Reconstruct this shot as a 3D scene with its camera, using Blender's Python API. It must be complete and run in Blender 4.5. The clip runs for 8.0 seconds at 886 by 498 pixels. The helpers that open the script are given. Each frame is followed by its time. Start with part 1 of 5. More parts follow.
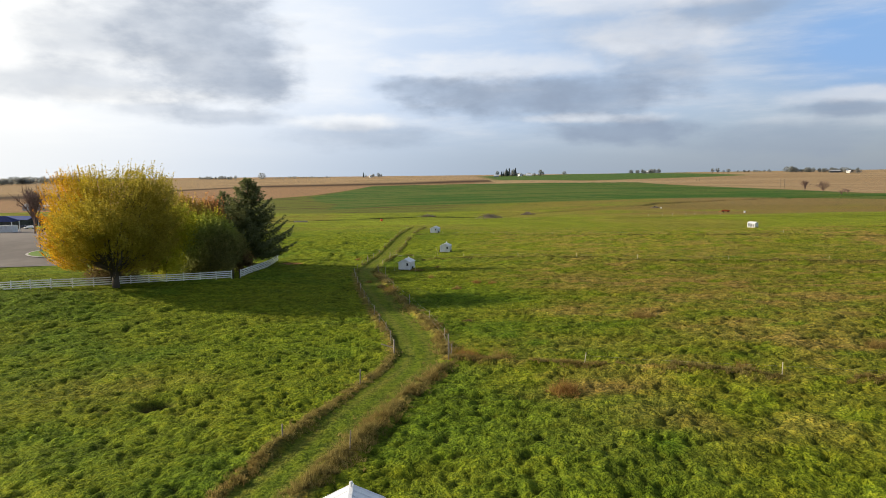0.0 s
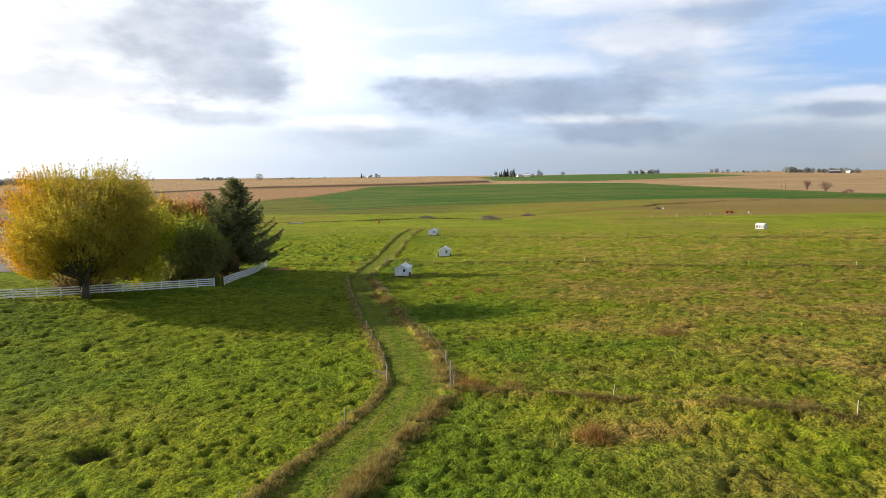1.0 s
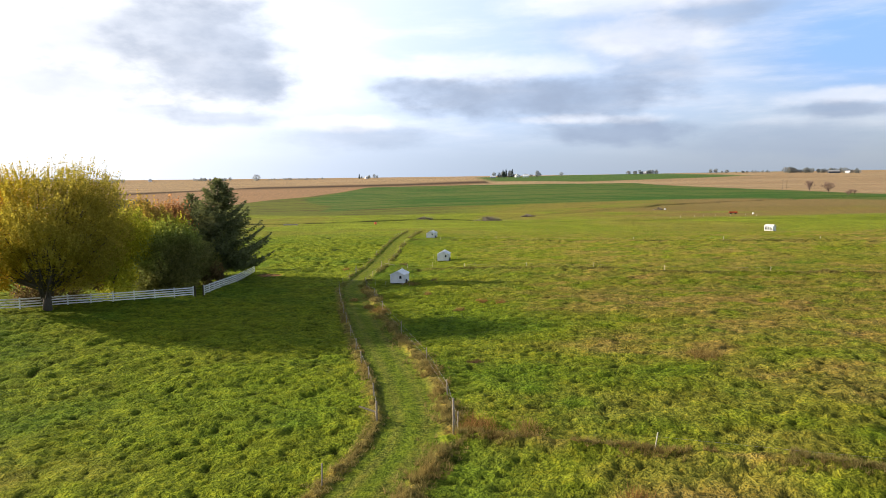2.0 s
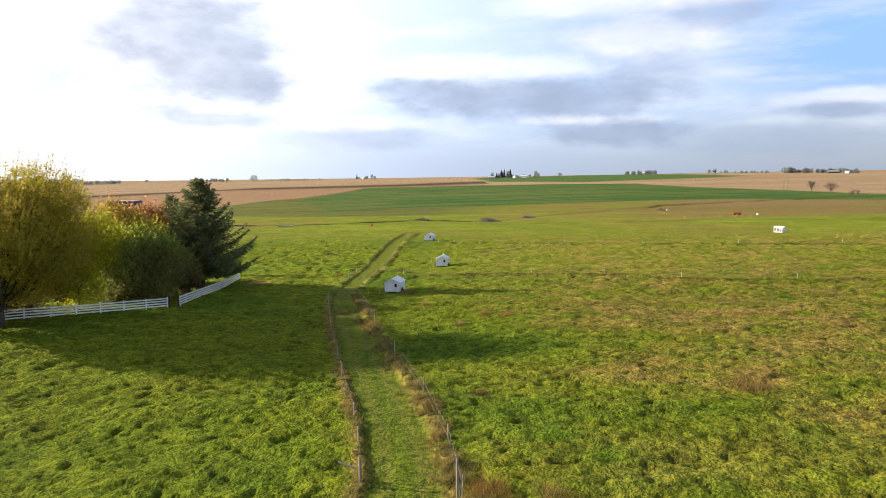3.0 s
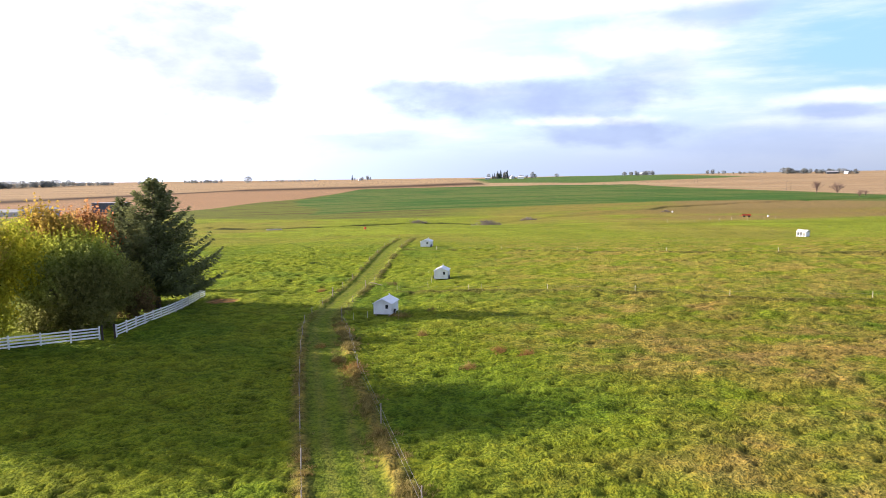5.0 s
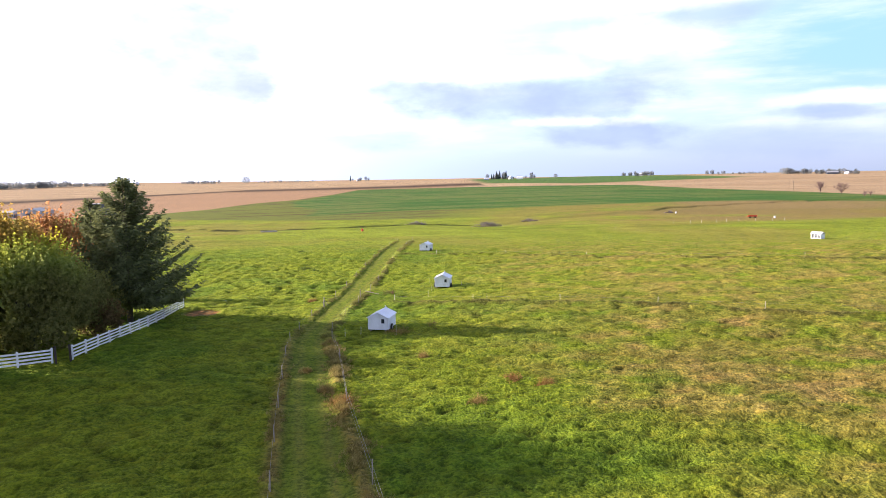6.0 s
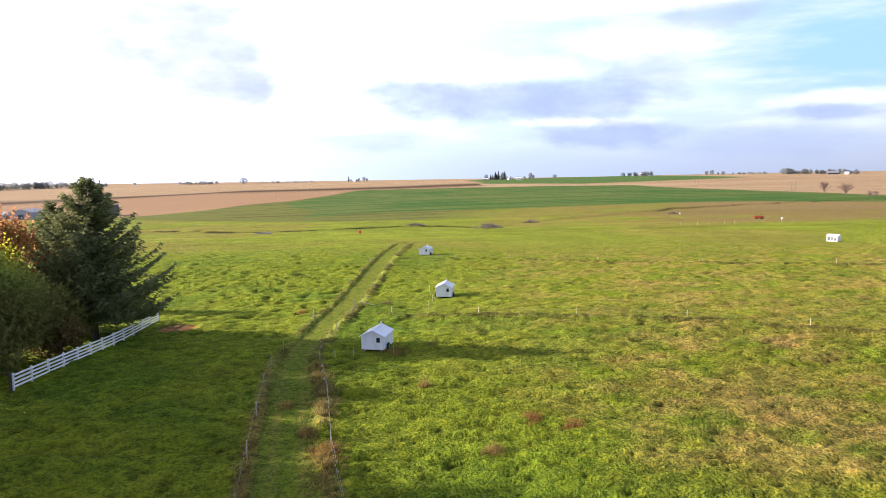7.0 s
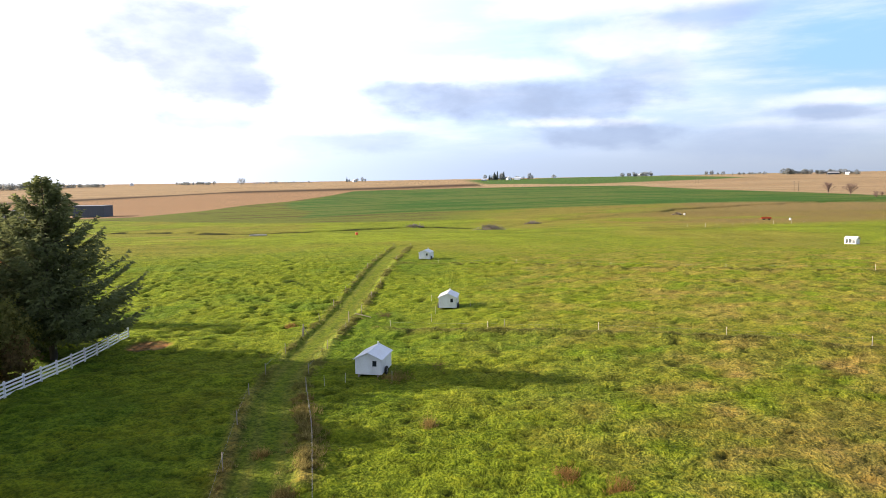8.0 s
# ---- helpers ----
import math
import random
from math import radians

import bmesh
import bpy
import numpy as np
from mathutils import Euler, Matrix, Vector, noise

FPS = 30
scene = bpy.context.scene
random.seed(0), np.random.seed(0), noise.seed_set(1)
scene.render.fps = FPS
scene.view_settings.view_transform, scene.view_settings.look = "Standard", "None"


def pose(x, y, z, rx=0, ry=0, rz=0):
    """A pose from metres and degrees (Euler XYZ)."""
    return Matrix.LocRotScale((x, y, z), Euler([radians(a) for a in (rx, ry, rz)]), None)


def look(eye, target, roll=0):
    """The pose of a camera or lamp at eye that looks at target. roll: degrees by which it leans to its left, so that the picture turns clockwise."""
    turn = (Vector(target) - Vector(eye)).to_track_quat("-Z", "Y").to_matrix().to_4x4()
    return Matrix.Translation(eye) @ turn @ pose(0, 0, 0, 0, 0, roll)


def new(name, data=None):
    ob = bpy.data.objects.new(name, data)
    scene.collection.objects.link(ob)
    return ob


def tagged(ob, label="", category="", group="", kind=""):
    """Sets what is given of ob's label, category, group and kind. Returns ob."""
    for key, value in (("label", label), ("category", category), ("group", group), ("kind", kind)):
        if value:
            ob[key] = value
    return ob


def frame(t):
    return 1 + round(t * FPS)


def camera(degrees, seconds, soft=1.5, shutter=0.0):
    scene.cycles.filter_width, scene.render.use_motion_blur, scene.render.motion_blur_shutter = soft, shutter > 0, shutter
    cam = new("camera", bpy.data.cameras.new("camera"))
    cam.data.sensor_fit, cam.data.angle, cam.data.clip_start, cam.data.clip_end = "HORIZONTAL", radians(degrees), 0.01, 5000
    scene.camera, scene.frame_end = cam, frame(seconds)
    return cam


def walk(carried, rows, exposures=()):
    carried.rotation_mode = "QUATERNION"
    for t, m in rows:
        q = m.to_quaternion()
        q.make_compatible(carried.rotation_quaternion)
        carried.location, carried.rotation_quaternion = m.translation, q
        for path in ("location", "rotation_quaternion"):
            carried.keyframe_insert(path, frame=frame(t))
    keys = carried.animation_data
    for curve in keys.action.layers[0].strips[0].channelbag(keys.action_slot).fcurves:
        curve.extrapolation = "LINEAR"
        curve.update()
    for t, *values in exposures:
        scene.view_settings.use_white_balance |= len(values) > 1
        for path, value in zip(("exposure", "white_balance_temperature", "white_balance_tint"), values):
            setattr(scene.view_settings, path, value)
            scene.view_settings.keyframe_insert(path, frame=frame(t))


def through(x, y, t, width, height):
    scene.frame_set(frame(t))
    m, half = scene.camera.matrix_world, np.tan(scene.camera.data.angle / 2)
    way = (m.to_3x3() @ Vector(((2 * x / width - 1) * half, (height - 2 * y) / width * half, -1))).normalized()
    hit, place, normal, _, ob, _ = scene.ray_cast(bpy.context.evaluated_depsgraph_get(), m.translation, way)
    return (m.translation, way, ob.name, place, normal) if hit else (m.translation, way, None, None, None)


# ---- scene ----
cam = camera(65.73, 8.0, soft=0.7)
# seconds, place in metres, then yaw, pitch and roll in degrees
ROWS = [
    (0.0, 0.000, 0.000, 14.000, 0.000, -5.975, -0.500),
    (0.5, -0.098, 3.794, 13.935, -0.076, -5.945, -0.523),
    (1.0, -0.174, 7.621, 13.880, -0.152, -5.918, -0.547),
    (1.5, -0.249, 11.487, 13.817, -0.230, -5.895, -0.572),
    (3.0, -0.342, 23.271, 13.672, -0.475, -5.828, -0.643),
    (3.5, -0.400, 27.255, 13.616, -0.568, -5.809, -0.660),
    (4.0, -0.489, 31.259, 13.585, -0.655, -5.787, -0.677),
    (4.5, -0.603, 35.315, 13.545, -0.738, -5.764, -0.694),
    (6.0, -1.018, 47.659, 13.411, -0.938, -5.696, -0.753),
    (6.5, -1.155, 51.830, 13.384, -1.001, -5.675, -0.767),
    (7.0, -1.310, 56.007, 13.373, -1.066, -5.656, -0.779),
    (7.5, -1.538, 60.181, 13.343, -1.130, -5.637, -0.788),
    (8.0, -1.762, 64.344, 13.259, -1.195, -5.620, -0.798),
]
# the clip's camera opens up as the dark trees leave the picture, and cools a little
EXPOSURES = [(0.0, 0.69, 6500, 10), (0.5, 0.84, 6500, 10), (1.0, 0.95, 6500, 11), (1.5, 1.0, 6450, 12), (3.0, 1.12, 6350, 14), (4.5, 1.32, 6150, 18),
             (5.8, 1.58, 5850, 25), (6.5, 1.56, 5850, 25), (7.2, 1.44, 6020, 21), (8.0, 1.33, 6200, 16)]
walk(cam, [(t, pose(x, y, z, 90 + pitch, 0, yaw) @ pose(0, 0, 0, 0, 0, roll)) for t, x, y, z, yaw, pitch, roll in ROWS], EXPOSURES)

# ---------------------------------------------------------------- world and sun
SUN_WAY = Vector((-0.911, 0.272, 0.309)).normalized()      # towards the low autumn sun
SUN_EL, SUN_AZ = math.asin(SUN_WAY.z), math.atan2(SUN_WAY.x, SUN_WAY.y)

sun = new("sun", bpy.data.lights.new("sun", "SUN"))
sun.data.energy, sun.data.angle, sun.data.color = 5.0, radians(0.6), (1.0, 0.86, 0.64)
sun.matrix_world = look(SUN_WAY * 300, (0, 0, 0))

CLOUD_BODIES = [  # bearing, height, half width, half height in degrees, weight
    (-18.0, 9.9, 6.6, 4.2, 0.85), (-15.2, 7.7, 3.8, 2.1, 1.0), (-20.5, 12.4, 6.2, 2.4, 0.6), (-28.2, 7.1, 7.4, 1.5, 0.55), (-17.4, 4.8, 4.8, 0.75, 0.6), (-22.2, 5.4, 3.8, 0.6, 0.4),
    (-6.4, 3.4, 6.4, 1.1, 0.5), (5.6, 6.5, 9.6, 1.8, 1.0), (-1.2, 7.1, 4.4, 1.2, 0.75), (12.4, 6.6, 6.8, 1.9, 0.9), (17.4, 8.4, 4.4, 2.1, 0.45), (14.6, 3.5, 6.6, 1.05, 0.95),
    (-25.0, 10.6, 6.5, 2.6, 0.5), (22.0, 12.2, 4.4, 1.1, 0.6), (14.4, 11.6, 7.0, 1.9, 0.22), (30.2, 4.6, 4.4, 0.7, 0.85), (27.0, 2.6, 8.4, 1.4, 0.5),
]
CLOUD_TOPS = [  # the sunlit upper edges
    (5.0, 8.8, 9.8, 1.1, 0.65), (16.6, 10.6, 6.2, 1.6, 0.75), (22.0, 13.4, 4.6, 0.9, 0.7), (30.2, 5.6, 4.6, 0.7, 0.75), (-7.8, 4.6, 5.4, 0.6, 0.8), (-23.5, 6.2, 6.8, 0.7, 0.7), (12.6, 4.6, 6.0, 0.45, 0.7), (14.4, 13.6, 8.6, 1.3, 0.6),
    (-9.0, 9.5, 4.5, 4.0, 0.4),
]


# radiances, raised because the sky's strength is low
SKY_VEIL_FAR, SKY_VEIL_NEAR = (7.0, 8.9, 12.0, 1), (14.2, 14.0, 13.4, 1)
SKY_LOW = (5.0, 6.0, 7.2, 1)
SKY_BLUE = (3.4, 5.9, 10.2, 1)
CLOUD_DARK_FAR, CLOUD_DARK_NEAR, CLOUD_RIM = (3.4, 4.2, 5.6, 1), (4.1, 4.9, 6.2, 1), (10.2, 10.2, 10.4, 1)


class Nodes:
    """A short way to write node trees."""

    def __init__(self, tree):
        self.tree = tree

    def add(self, kind, inputs=(), **settings):
        n = self.tree.nodes.new(kind)
        for key, value in settings.items():
            if key == "operation":
                n.operation = value
            elif key == "attribute_name":
                n.attribute_name = value
            elif key == "node_tree":
                n.node_tree = value
            elif key == "data_type":
                n.data_type = value
            elif key == "blend_type":
                n.blend_type = value
        for key, value in dict(inputs).items():
            self.give(n.inputs[key], value)
        return n

    def give(self, socket, value):
        if isinstance(value, bpy.types.NodeSocket):
            self.tree.links.new(value, socket)
        elif isinstance(value, bpy.types.Node):
            self.tree.links.new(value.outputs[0], socket)
        else:
            socket.default_value = value

    def math(self, op, a, b=0.0, c=0.0, clamp=False):
        n = self.add("ShaderNodeMath", {0: a, 1: b, 2: c}, operation=op)
        n.use_clamp = clamp
        return n.outputs[0]

    def span(self, v, a, b, lo=0.0, hi=1.0, smooth=True):
        n = self.add("ShaderNodeMapRange", {0: v, 1: a, 2: b, 3: lo, 4: hi})
        n.interpolation_type = "SMOOTHSTEP" if smooth else "LINEAR"
        return n.outputs[0]

    def mix(self, fac, a, b, blend="MIX"):
        n = self.add("ShaderNodeMix", data_type="RGBA", blend_type=blend)
        n.inputs[0].default_value = 0.5
        self.give(n.inputs[0], fac), self.give(n.inputs[6], a), self.give(n.inputs[7], b)
        return n.outputs[2]

    def noise(self, vector, scale, detail=3.0, rough=0.55, out=0):
        return self.add("ShaderNodeTexNoise", {"Vector": vector, "Scale": scale, "Detail": detail, "Roughness": rough}).outputs[out]

    def vec(self, op, a, b=(0, 0, 0), out=0):
        return self.add("ShaderNodeVectorMath", {0: a, 1: b}, operation=op).outputs[out]


def cloud_group(name, blobs, seed):
    """Cover, 0 to 1, of a bank of clouds with torn edges, by bearing and height in degrees."""
    g = bpy.data.node_groups.new(name, "ShaderNodeTree")
    for socket in ("bearing", "height"):
        g.interface.new_socket(socket, in_out="INPUT", socket_type="NodeSocketFloat")
    g.interface.new_socket("cover", in_out="OUTPUT", socket_type="NodeSocketFloat")
    k = Nodes(g)
    src, dst = g.nodes.new("NodeGroupInput"), g.nodes.new("NodeGroupOutput")
    at = k.add("ShaderNodeCombineXYZ", {0: src.outputs[0], 1: src.outputs[1], 2: seed}).outputs[0]
    warp = k.vec("SUBTRACT", k.noise(k.vec("MULTIPLY", at, (0.13, 0.34, 1.0)), 1.0, 5.0, 0.6, out=1), (0.5, 0.5, 0.5))
    bent = k.vec("ADD", at, k.vec("MULTIPLY", warp, (3.4, 1.3, 0.0)))
    billow = k.math("SUBTRACT", k.noise(k.vec("MULTIPLY", at, (0.26, 0.56, 1.0)), 1.0, 7.0, 0.54), 0.5)
    total = None
    for az, el, rx, ry, weight in blobs:
        off = k.vec("MULTIPLY", k.vec("SUBTRACT", bent, (az, el, seed)), (1 / rx, 1 / ry, 0))
        far = k.math("ADD", k.vec("LENGTH", off, out=1), k.math("MULTIPLY", billow, 1.15))
        blob = k.span(far, 1.3, 0.45, 0.0, weight)
        total = blob if total is None else k.math("SUBTRACT", k.math("ADD", total, blob), k.math("MULTIPLY", total, blob))
    k.give(dst.inputs[0], k.math("MULTIPLY", total, k.span(billow, -0.25, 0.2, 1.0, 0.72)))
    return g


def make_world():
    world = bpy.data.worlds.new("sky")
    world.use_nodes = True
    scene.world = world
    tree = world.node_tree
    tree.nodes.clear()
    k = Nodes(tree)
    way = tree.nodes.new("ShaderNodeTexCoord").outputs["Generated"]
    sky = tree.nodes.new("ShaderNodeTexSky")
    sky.sky_type, sky.sun_disc, sky.sun_elevation, sky.sun_rotation, sky.dust_density = "NISHITA", False, SUN_EL, SUN_AZ, 1.5
    xyz = k.add("ShaderNodeSeparateXYZ", {0: way})
    az = k.math("MULTIPLY", k.math("ARCTAN2", xyz.outputs[0], xyz.outputs[1]), 57.2958)
    el = k.math("MULTIPLY", k.math("ARCSINE", xyz.outputs[2]), 57.2958)
    covers = []
    for name, blobs, seed in (("cloud_bodies", CLOUD_BODIES, 0.0), ("cloud_tops", CLOUD_TOPS, 7.0)):
        n = k.add("ShaderNodeGroup", node_tree=cloud_group(name, blobs, seed))
        k.give(n.inputs[0], az), k.give(n.inputs[1], el)
        covers.append(n.outputs[0])
    body, tops = covers
    wisp = k.span(k.noise(k.vec("MULTIPLY", k.add("ShaderNodeCombineXYZ", {0: az, 1: el}).outputs[0], (0.07, 0.4, 1.0)), 1.0, 8.0, 0.6), 0.42, 0.75, 0.0, 0.45)
    # thin veil: thickest round the sun, thin opposite it
    near_sun = k.vec("DOT_PRODUCT", way, tuple(SUN_WAY), out=1)
    veil = k.math("MULTIPLY", k.span(near_sun, -0.4, 0.6, 0.55, 0.97), k.span(el, 14.0, 40.0, 1.0, 0.25))
    clear = k.vec("LENGTH", k.vec("MULTIPLY", k.vec("SUBTRACT", k.add("ShaderNodeCombineXYZ", {0: az, 1: el}).outputs[0], (32, 9.4, 0)), (0.12, 0.26, 0)), out=1)
    veil = k.math("MULTIPLY", veil, k.span(clear, 0.1, 1.5, 0.6, 1.0))
    low = k.span(el, 8.0, 0.0, 0.0, 0.55)
    veil = k.math("MAXIMUM", veil, low)
    glow = k.span(near_sun, 0.1, 0.95, 0.0, 1.0)
    white = k.mix(glow, SKY_VEIL_FAR, SKY_VEIL_NEAR)
    haze = k.span(el, 7.0, 0.5, 0.0, 0.75)
    white = k.mix(k.math("MULTIPLY", haze, k.span(near_sun, 0.75, 0.1, 0.25, 1.0)), white, SKY_LOW)
    base = k.mix(veil, sky, white)
    base = k.mix(k.span(clear, 1.5, 0.3, 0.0, 0.9), base, SKY_BLUE)
    dark = k.mix(k.span(near_sun, -0.1, 0.8), CLOUD_DARK_FAR, CLOUD_DARK_NEAR)
    lit = k.mix(k.span(near_sun, -0.1, 0.7), CLOUD_RIM, SKY_VEIL_NEAR)
    base = k.mix(k.math("MULTIPLY", wisp, k.span(el, 1.0, 5.0)), base, lit)
    final = k.mix(k.math("MULTIPLY", tops, 0.85), base, lit)
    final = k.mix(k.math("MULTIPLY", body, 0.86), final, dark)
    back = k.add("ShaderNodeBackground", {0: final, 1: 0.05})
    out = tree.nodes.new("ShaderNodeOutputWorld")
    tree.links.new(back.outputs[0], out.inputs[0])


make_world()

# ---------------------------------------------------------------- small tools


def vnoise(x, y, seed=0):
    """Smooth value noise, 0 to 1, for arrays."""
    x, y = np.asarray(x, float), np.asarray(y, float)
    xi, yi = np.floor(x).astype(np.int64), np.floor(y).astype(np.int64)
    fx, fy = x - xi, y - yi
    fx, fy = fx * fx * (3 - 2 * fx), fy * fy * (3 - 2 * fy)

    def h(a, b):
        n = (a * 374761393 + b * 668265263 + seed * 1442695041) & 0xFFFFFFFF
        n = ((n ^ (n >> 13)) * 1274126177) & 0xFFFFFFFF
        n = ((n ^ (n >> 16)) * 2246822519) & 0xFFFFFFFF
        return ((n ^ (n >> 15)) & 0xFFFF) / 65535.0

    a, b, c, d = h(xi, yi), h(xi + 1, yi), h(xi, yi + 1), h(xi + 1, yi + 1)
    return (a * (1 - fx) + b * fx) * (1 - fy) + (c * (1 - fx) + d * fx) * fy


def fbm(x, y, seed=0, octaves=3):
    total, amp, norm = 0.0, 1.0, 0.0
    for i in range(octaves):
        total = total + amp * vnoise(x * 2**i, y * 2**i, seed + i * 17)
        norm, amp = norm + amp, amp * 0.5
    return total / norm


def step(a, b, v):
    t = np.clip((np.asarray(v, float) - a) / (b - a), 0, 1)
    return t * t * (3 - 2 * t)


def mesh_from(name, verts, faces, material=None, colours=None, smooth=False):
    """A mesh from arrays: verts n x 3, faces m x 3 or m x 4; colours n x 3 go to the attribute 'tone'."""
    me = bpy.data.meshes.new(name)
    verts, faces = np.asarray(verts, np.float32), np.asarray(faces, np.int32)
    n, size = len(faces), faces.shape[1]
    me.vertices.add(len(verts)), me.loops.add(n * size), me.polygons.add(n)
    me.vertices.foreach_set("co", verts.ravel())
    me.loops.foreach_set("vertex_index", faces.ravel())
    me.polygons.foreach_set("loop_start", np.arange(0, n * size, size, dtype=np.int32))
    me.polygons.foreach_set("use_smooth", np.full(n, smooth))
    if colours is not None:
        tone = me.attributes.new("tone", "FLOAT_COLOR", "POINT")
        tone.data.foreach_set("color", np.c_[colours, np.ones(len(verts))].astype(np.float32).ravel())
    me.update()
    if material:
        me.materials.append(material)
    return me


def bm_mesh(name, bm, material, smooth=False):
    me = bpy.data.meshes.new(name)
    bm.normal_update()
    bm.to_mesh(me)
    bm.free()
    for p in me.polygons:
        p.use_smooth = smooth
    me.materials.append(material)
    return me


def part(name, data, parent, m=None, label=""):
    """Links a mesh as one part under a thing."""
    ob = new(name, data)
    ob.parent = parent
    if m is not None:
        ob.matrix_basis = m
    return tagged(ob, label) if label else ob


def thing(name, m, label, category, group=""):
    ob = new(name)
    ob.matrix_basis = m
    return tagged(ob, label, category, group)


def box(bm, size, at=(0, 0, 0), m=None, bevel=0.0):
    made = bmesh.ops.create_cube(bm, size=1.0)["verts"]
    bmesh.ops.scale(bm, vec=size, verts=made)
    if bevel:
        edges = list({e for v in made for e in v.link_edges})
        made = list({v for f in bmesh.ops.bevel(bm, geom=edges, offset=bevel, segments=1, affect="EDGES", profile=0.5)["faces"] for v in f.verts} | {v for v in made if v.is_valid})
    bmesh.ops.translate(bm, vec=at, verts=made)
    if m is not None:
        bmesh.ops.transform(bm, matrix=m, verts=made)
    return made


def rod(bm, a, b, r0, r1=None, sides=6):
    a, b = Vector(a), Vector(b)
    made = bmesh.ops.create_cone(bm, cap_ends=True, segments=sides, radius1=r0, radius2=r0 if r1 is None else r1, depth=(b - a).length)["verts"]
    turn = (b - a).to_track_quat("Z", "Y").to_matrix().to_4x4()
    bmesh.ops.transform(bm, matrix=Matrix.Translation((a + b) / 2) @ turn, verts=made)
    return made


def poly(bm, points):
    return bm.faces.new([bm.verts.new(p) for p in points])


# ---------------------------------------------------------------- materials


def shader(name, rough=0.8, metallic=0.0, specular=0.3):
    mat = bpy.data.materials.new(name)
    mat.use_nodes = True
    k = Nodes(mat.node_tree)
    bsdf = mat.node_tree.nodes["Principled BSDF"]
    bsdf.inputs["Roughness"].default_value = rough
    bsdf.inputs["Metallic"].default_value = metallic
    bsdf.inputs["Specular IOR Level"].default_value = specular
    return mat, k, bsdf


def bump(k, bsdf, height, strength, distance):
    n = k.add("ShaderNodeBump", {"Height": height, "Strength": strength, "Distance": distance})
    k.give(bsdf.inputs["Normal"], n.outputs[0])


def plain(name, colour, dirt=(0.25, 0.22, 0.17), amount=0.35, scale=1.3, rough=0.6, metallic=0.0, relief=0.002):
    """Paint, metal or wood: one colour with stains at two scales."""
    mat, k, bsdf = shader(name, rough, metallic)
    at = mat.node_tree.nodes.new("ShaderNodeTexCoord").outputs["Object"]
    large = k.noise(at, scale, 5.0, 0.6)
    fine = k.noise(at, scale * 14, 3.0, 0.6)
    col = k.mix(k.math("MULTIPLY", k.span(large, 0.42, 0.75), amount), (*colour, 1), (*dirt, 1))
    col = k.mix(k.span(fine, 0.3, 0.8, 0.0, 0.22), col, (*[c * 0.6 for c in colour], 1))
    k.give(bsdf.inputs["Base Color"], col)
    k.give(bsdf.inputs["Roughness"], k.span(fine, 0.2, 0.8, rough - 0.12, min(1.0, rough + 0.15)))
    bump(k, bsdf, fine, 0.4, relief)
    return mat


def ground_material():
    mat, k, bsdf = shader("ground", 1.0, 0.0, 0.04)
    tone = k.add("ShaderNodeAttribute", attribute_name="tone").outputs["Color"]
    at = mat.node_tree.nodes.new("ShaderNodeTexCoord").outputs["Object"]
    blades = k.noise(k.vec("MULTIPLY", at, (1.0, 0.7, 1.0)), 10.0, 4.0, 0.7)
    tufts = k.noise(at, 5.4, 2.0, 0.55)
    clumps = k.noise(at, 1.5, 4.0, 0.7)
    patch = k.noise(at, 0.16, 4.0, 0.6)
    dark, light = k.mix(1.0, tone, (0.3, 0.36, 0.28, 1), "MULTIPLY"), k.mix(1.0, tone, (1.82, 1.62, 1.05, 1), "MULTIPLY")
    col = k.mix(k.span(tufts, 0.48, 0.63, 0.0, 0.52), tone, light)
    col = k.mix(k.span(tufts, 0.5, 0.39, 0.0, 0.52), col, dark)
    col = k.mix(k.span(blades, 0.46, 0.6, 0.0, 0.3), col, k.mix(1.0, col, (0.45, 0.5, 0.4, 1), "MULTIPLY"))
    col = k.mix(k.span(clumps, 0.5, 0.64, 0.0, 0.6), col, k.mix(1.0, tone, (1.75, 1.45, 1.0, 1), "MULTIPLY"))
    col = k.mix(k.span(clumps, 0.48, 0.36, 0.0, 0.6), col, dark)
    col = k.mix(k.span(patch, 0.4, 0.7, 0.0, 0.25), col, k.mix(1.0, tone, (1.2, 0.92, 0.8, 1), "MULTIPLY"))
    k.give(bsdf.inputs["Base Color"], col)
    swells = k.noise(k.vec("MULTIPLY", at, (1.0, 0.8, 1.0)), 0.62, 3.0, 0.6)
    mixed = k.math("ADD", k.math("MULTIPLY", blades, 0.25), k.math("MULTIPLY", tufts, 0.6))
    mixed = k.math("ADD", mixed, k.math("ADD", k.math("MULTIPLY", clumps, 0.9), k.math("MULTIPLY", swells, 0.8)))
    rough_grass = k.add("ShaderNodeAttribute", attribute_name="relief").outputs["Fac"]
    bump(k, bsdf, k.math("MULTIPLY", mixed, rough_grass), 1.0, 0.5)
    return mat


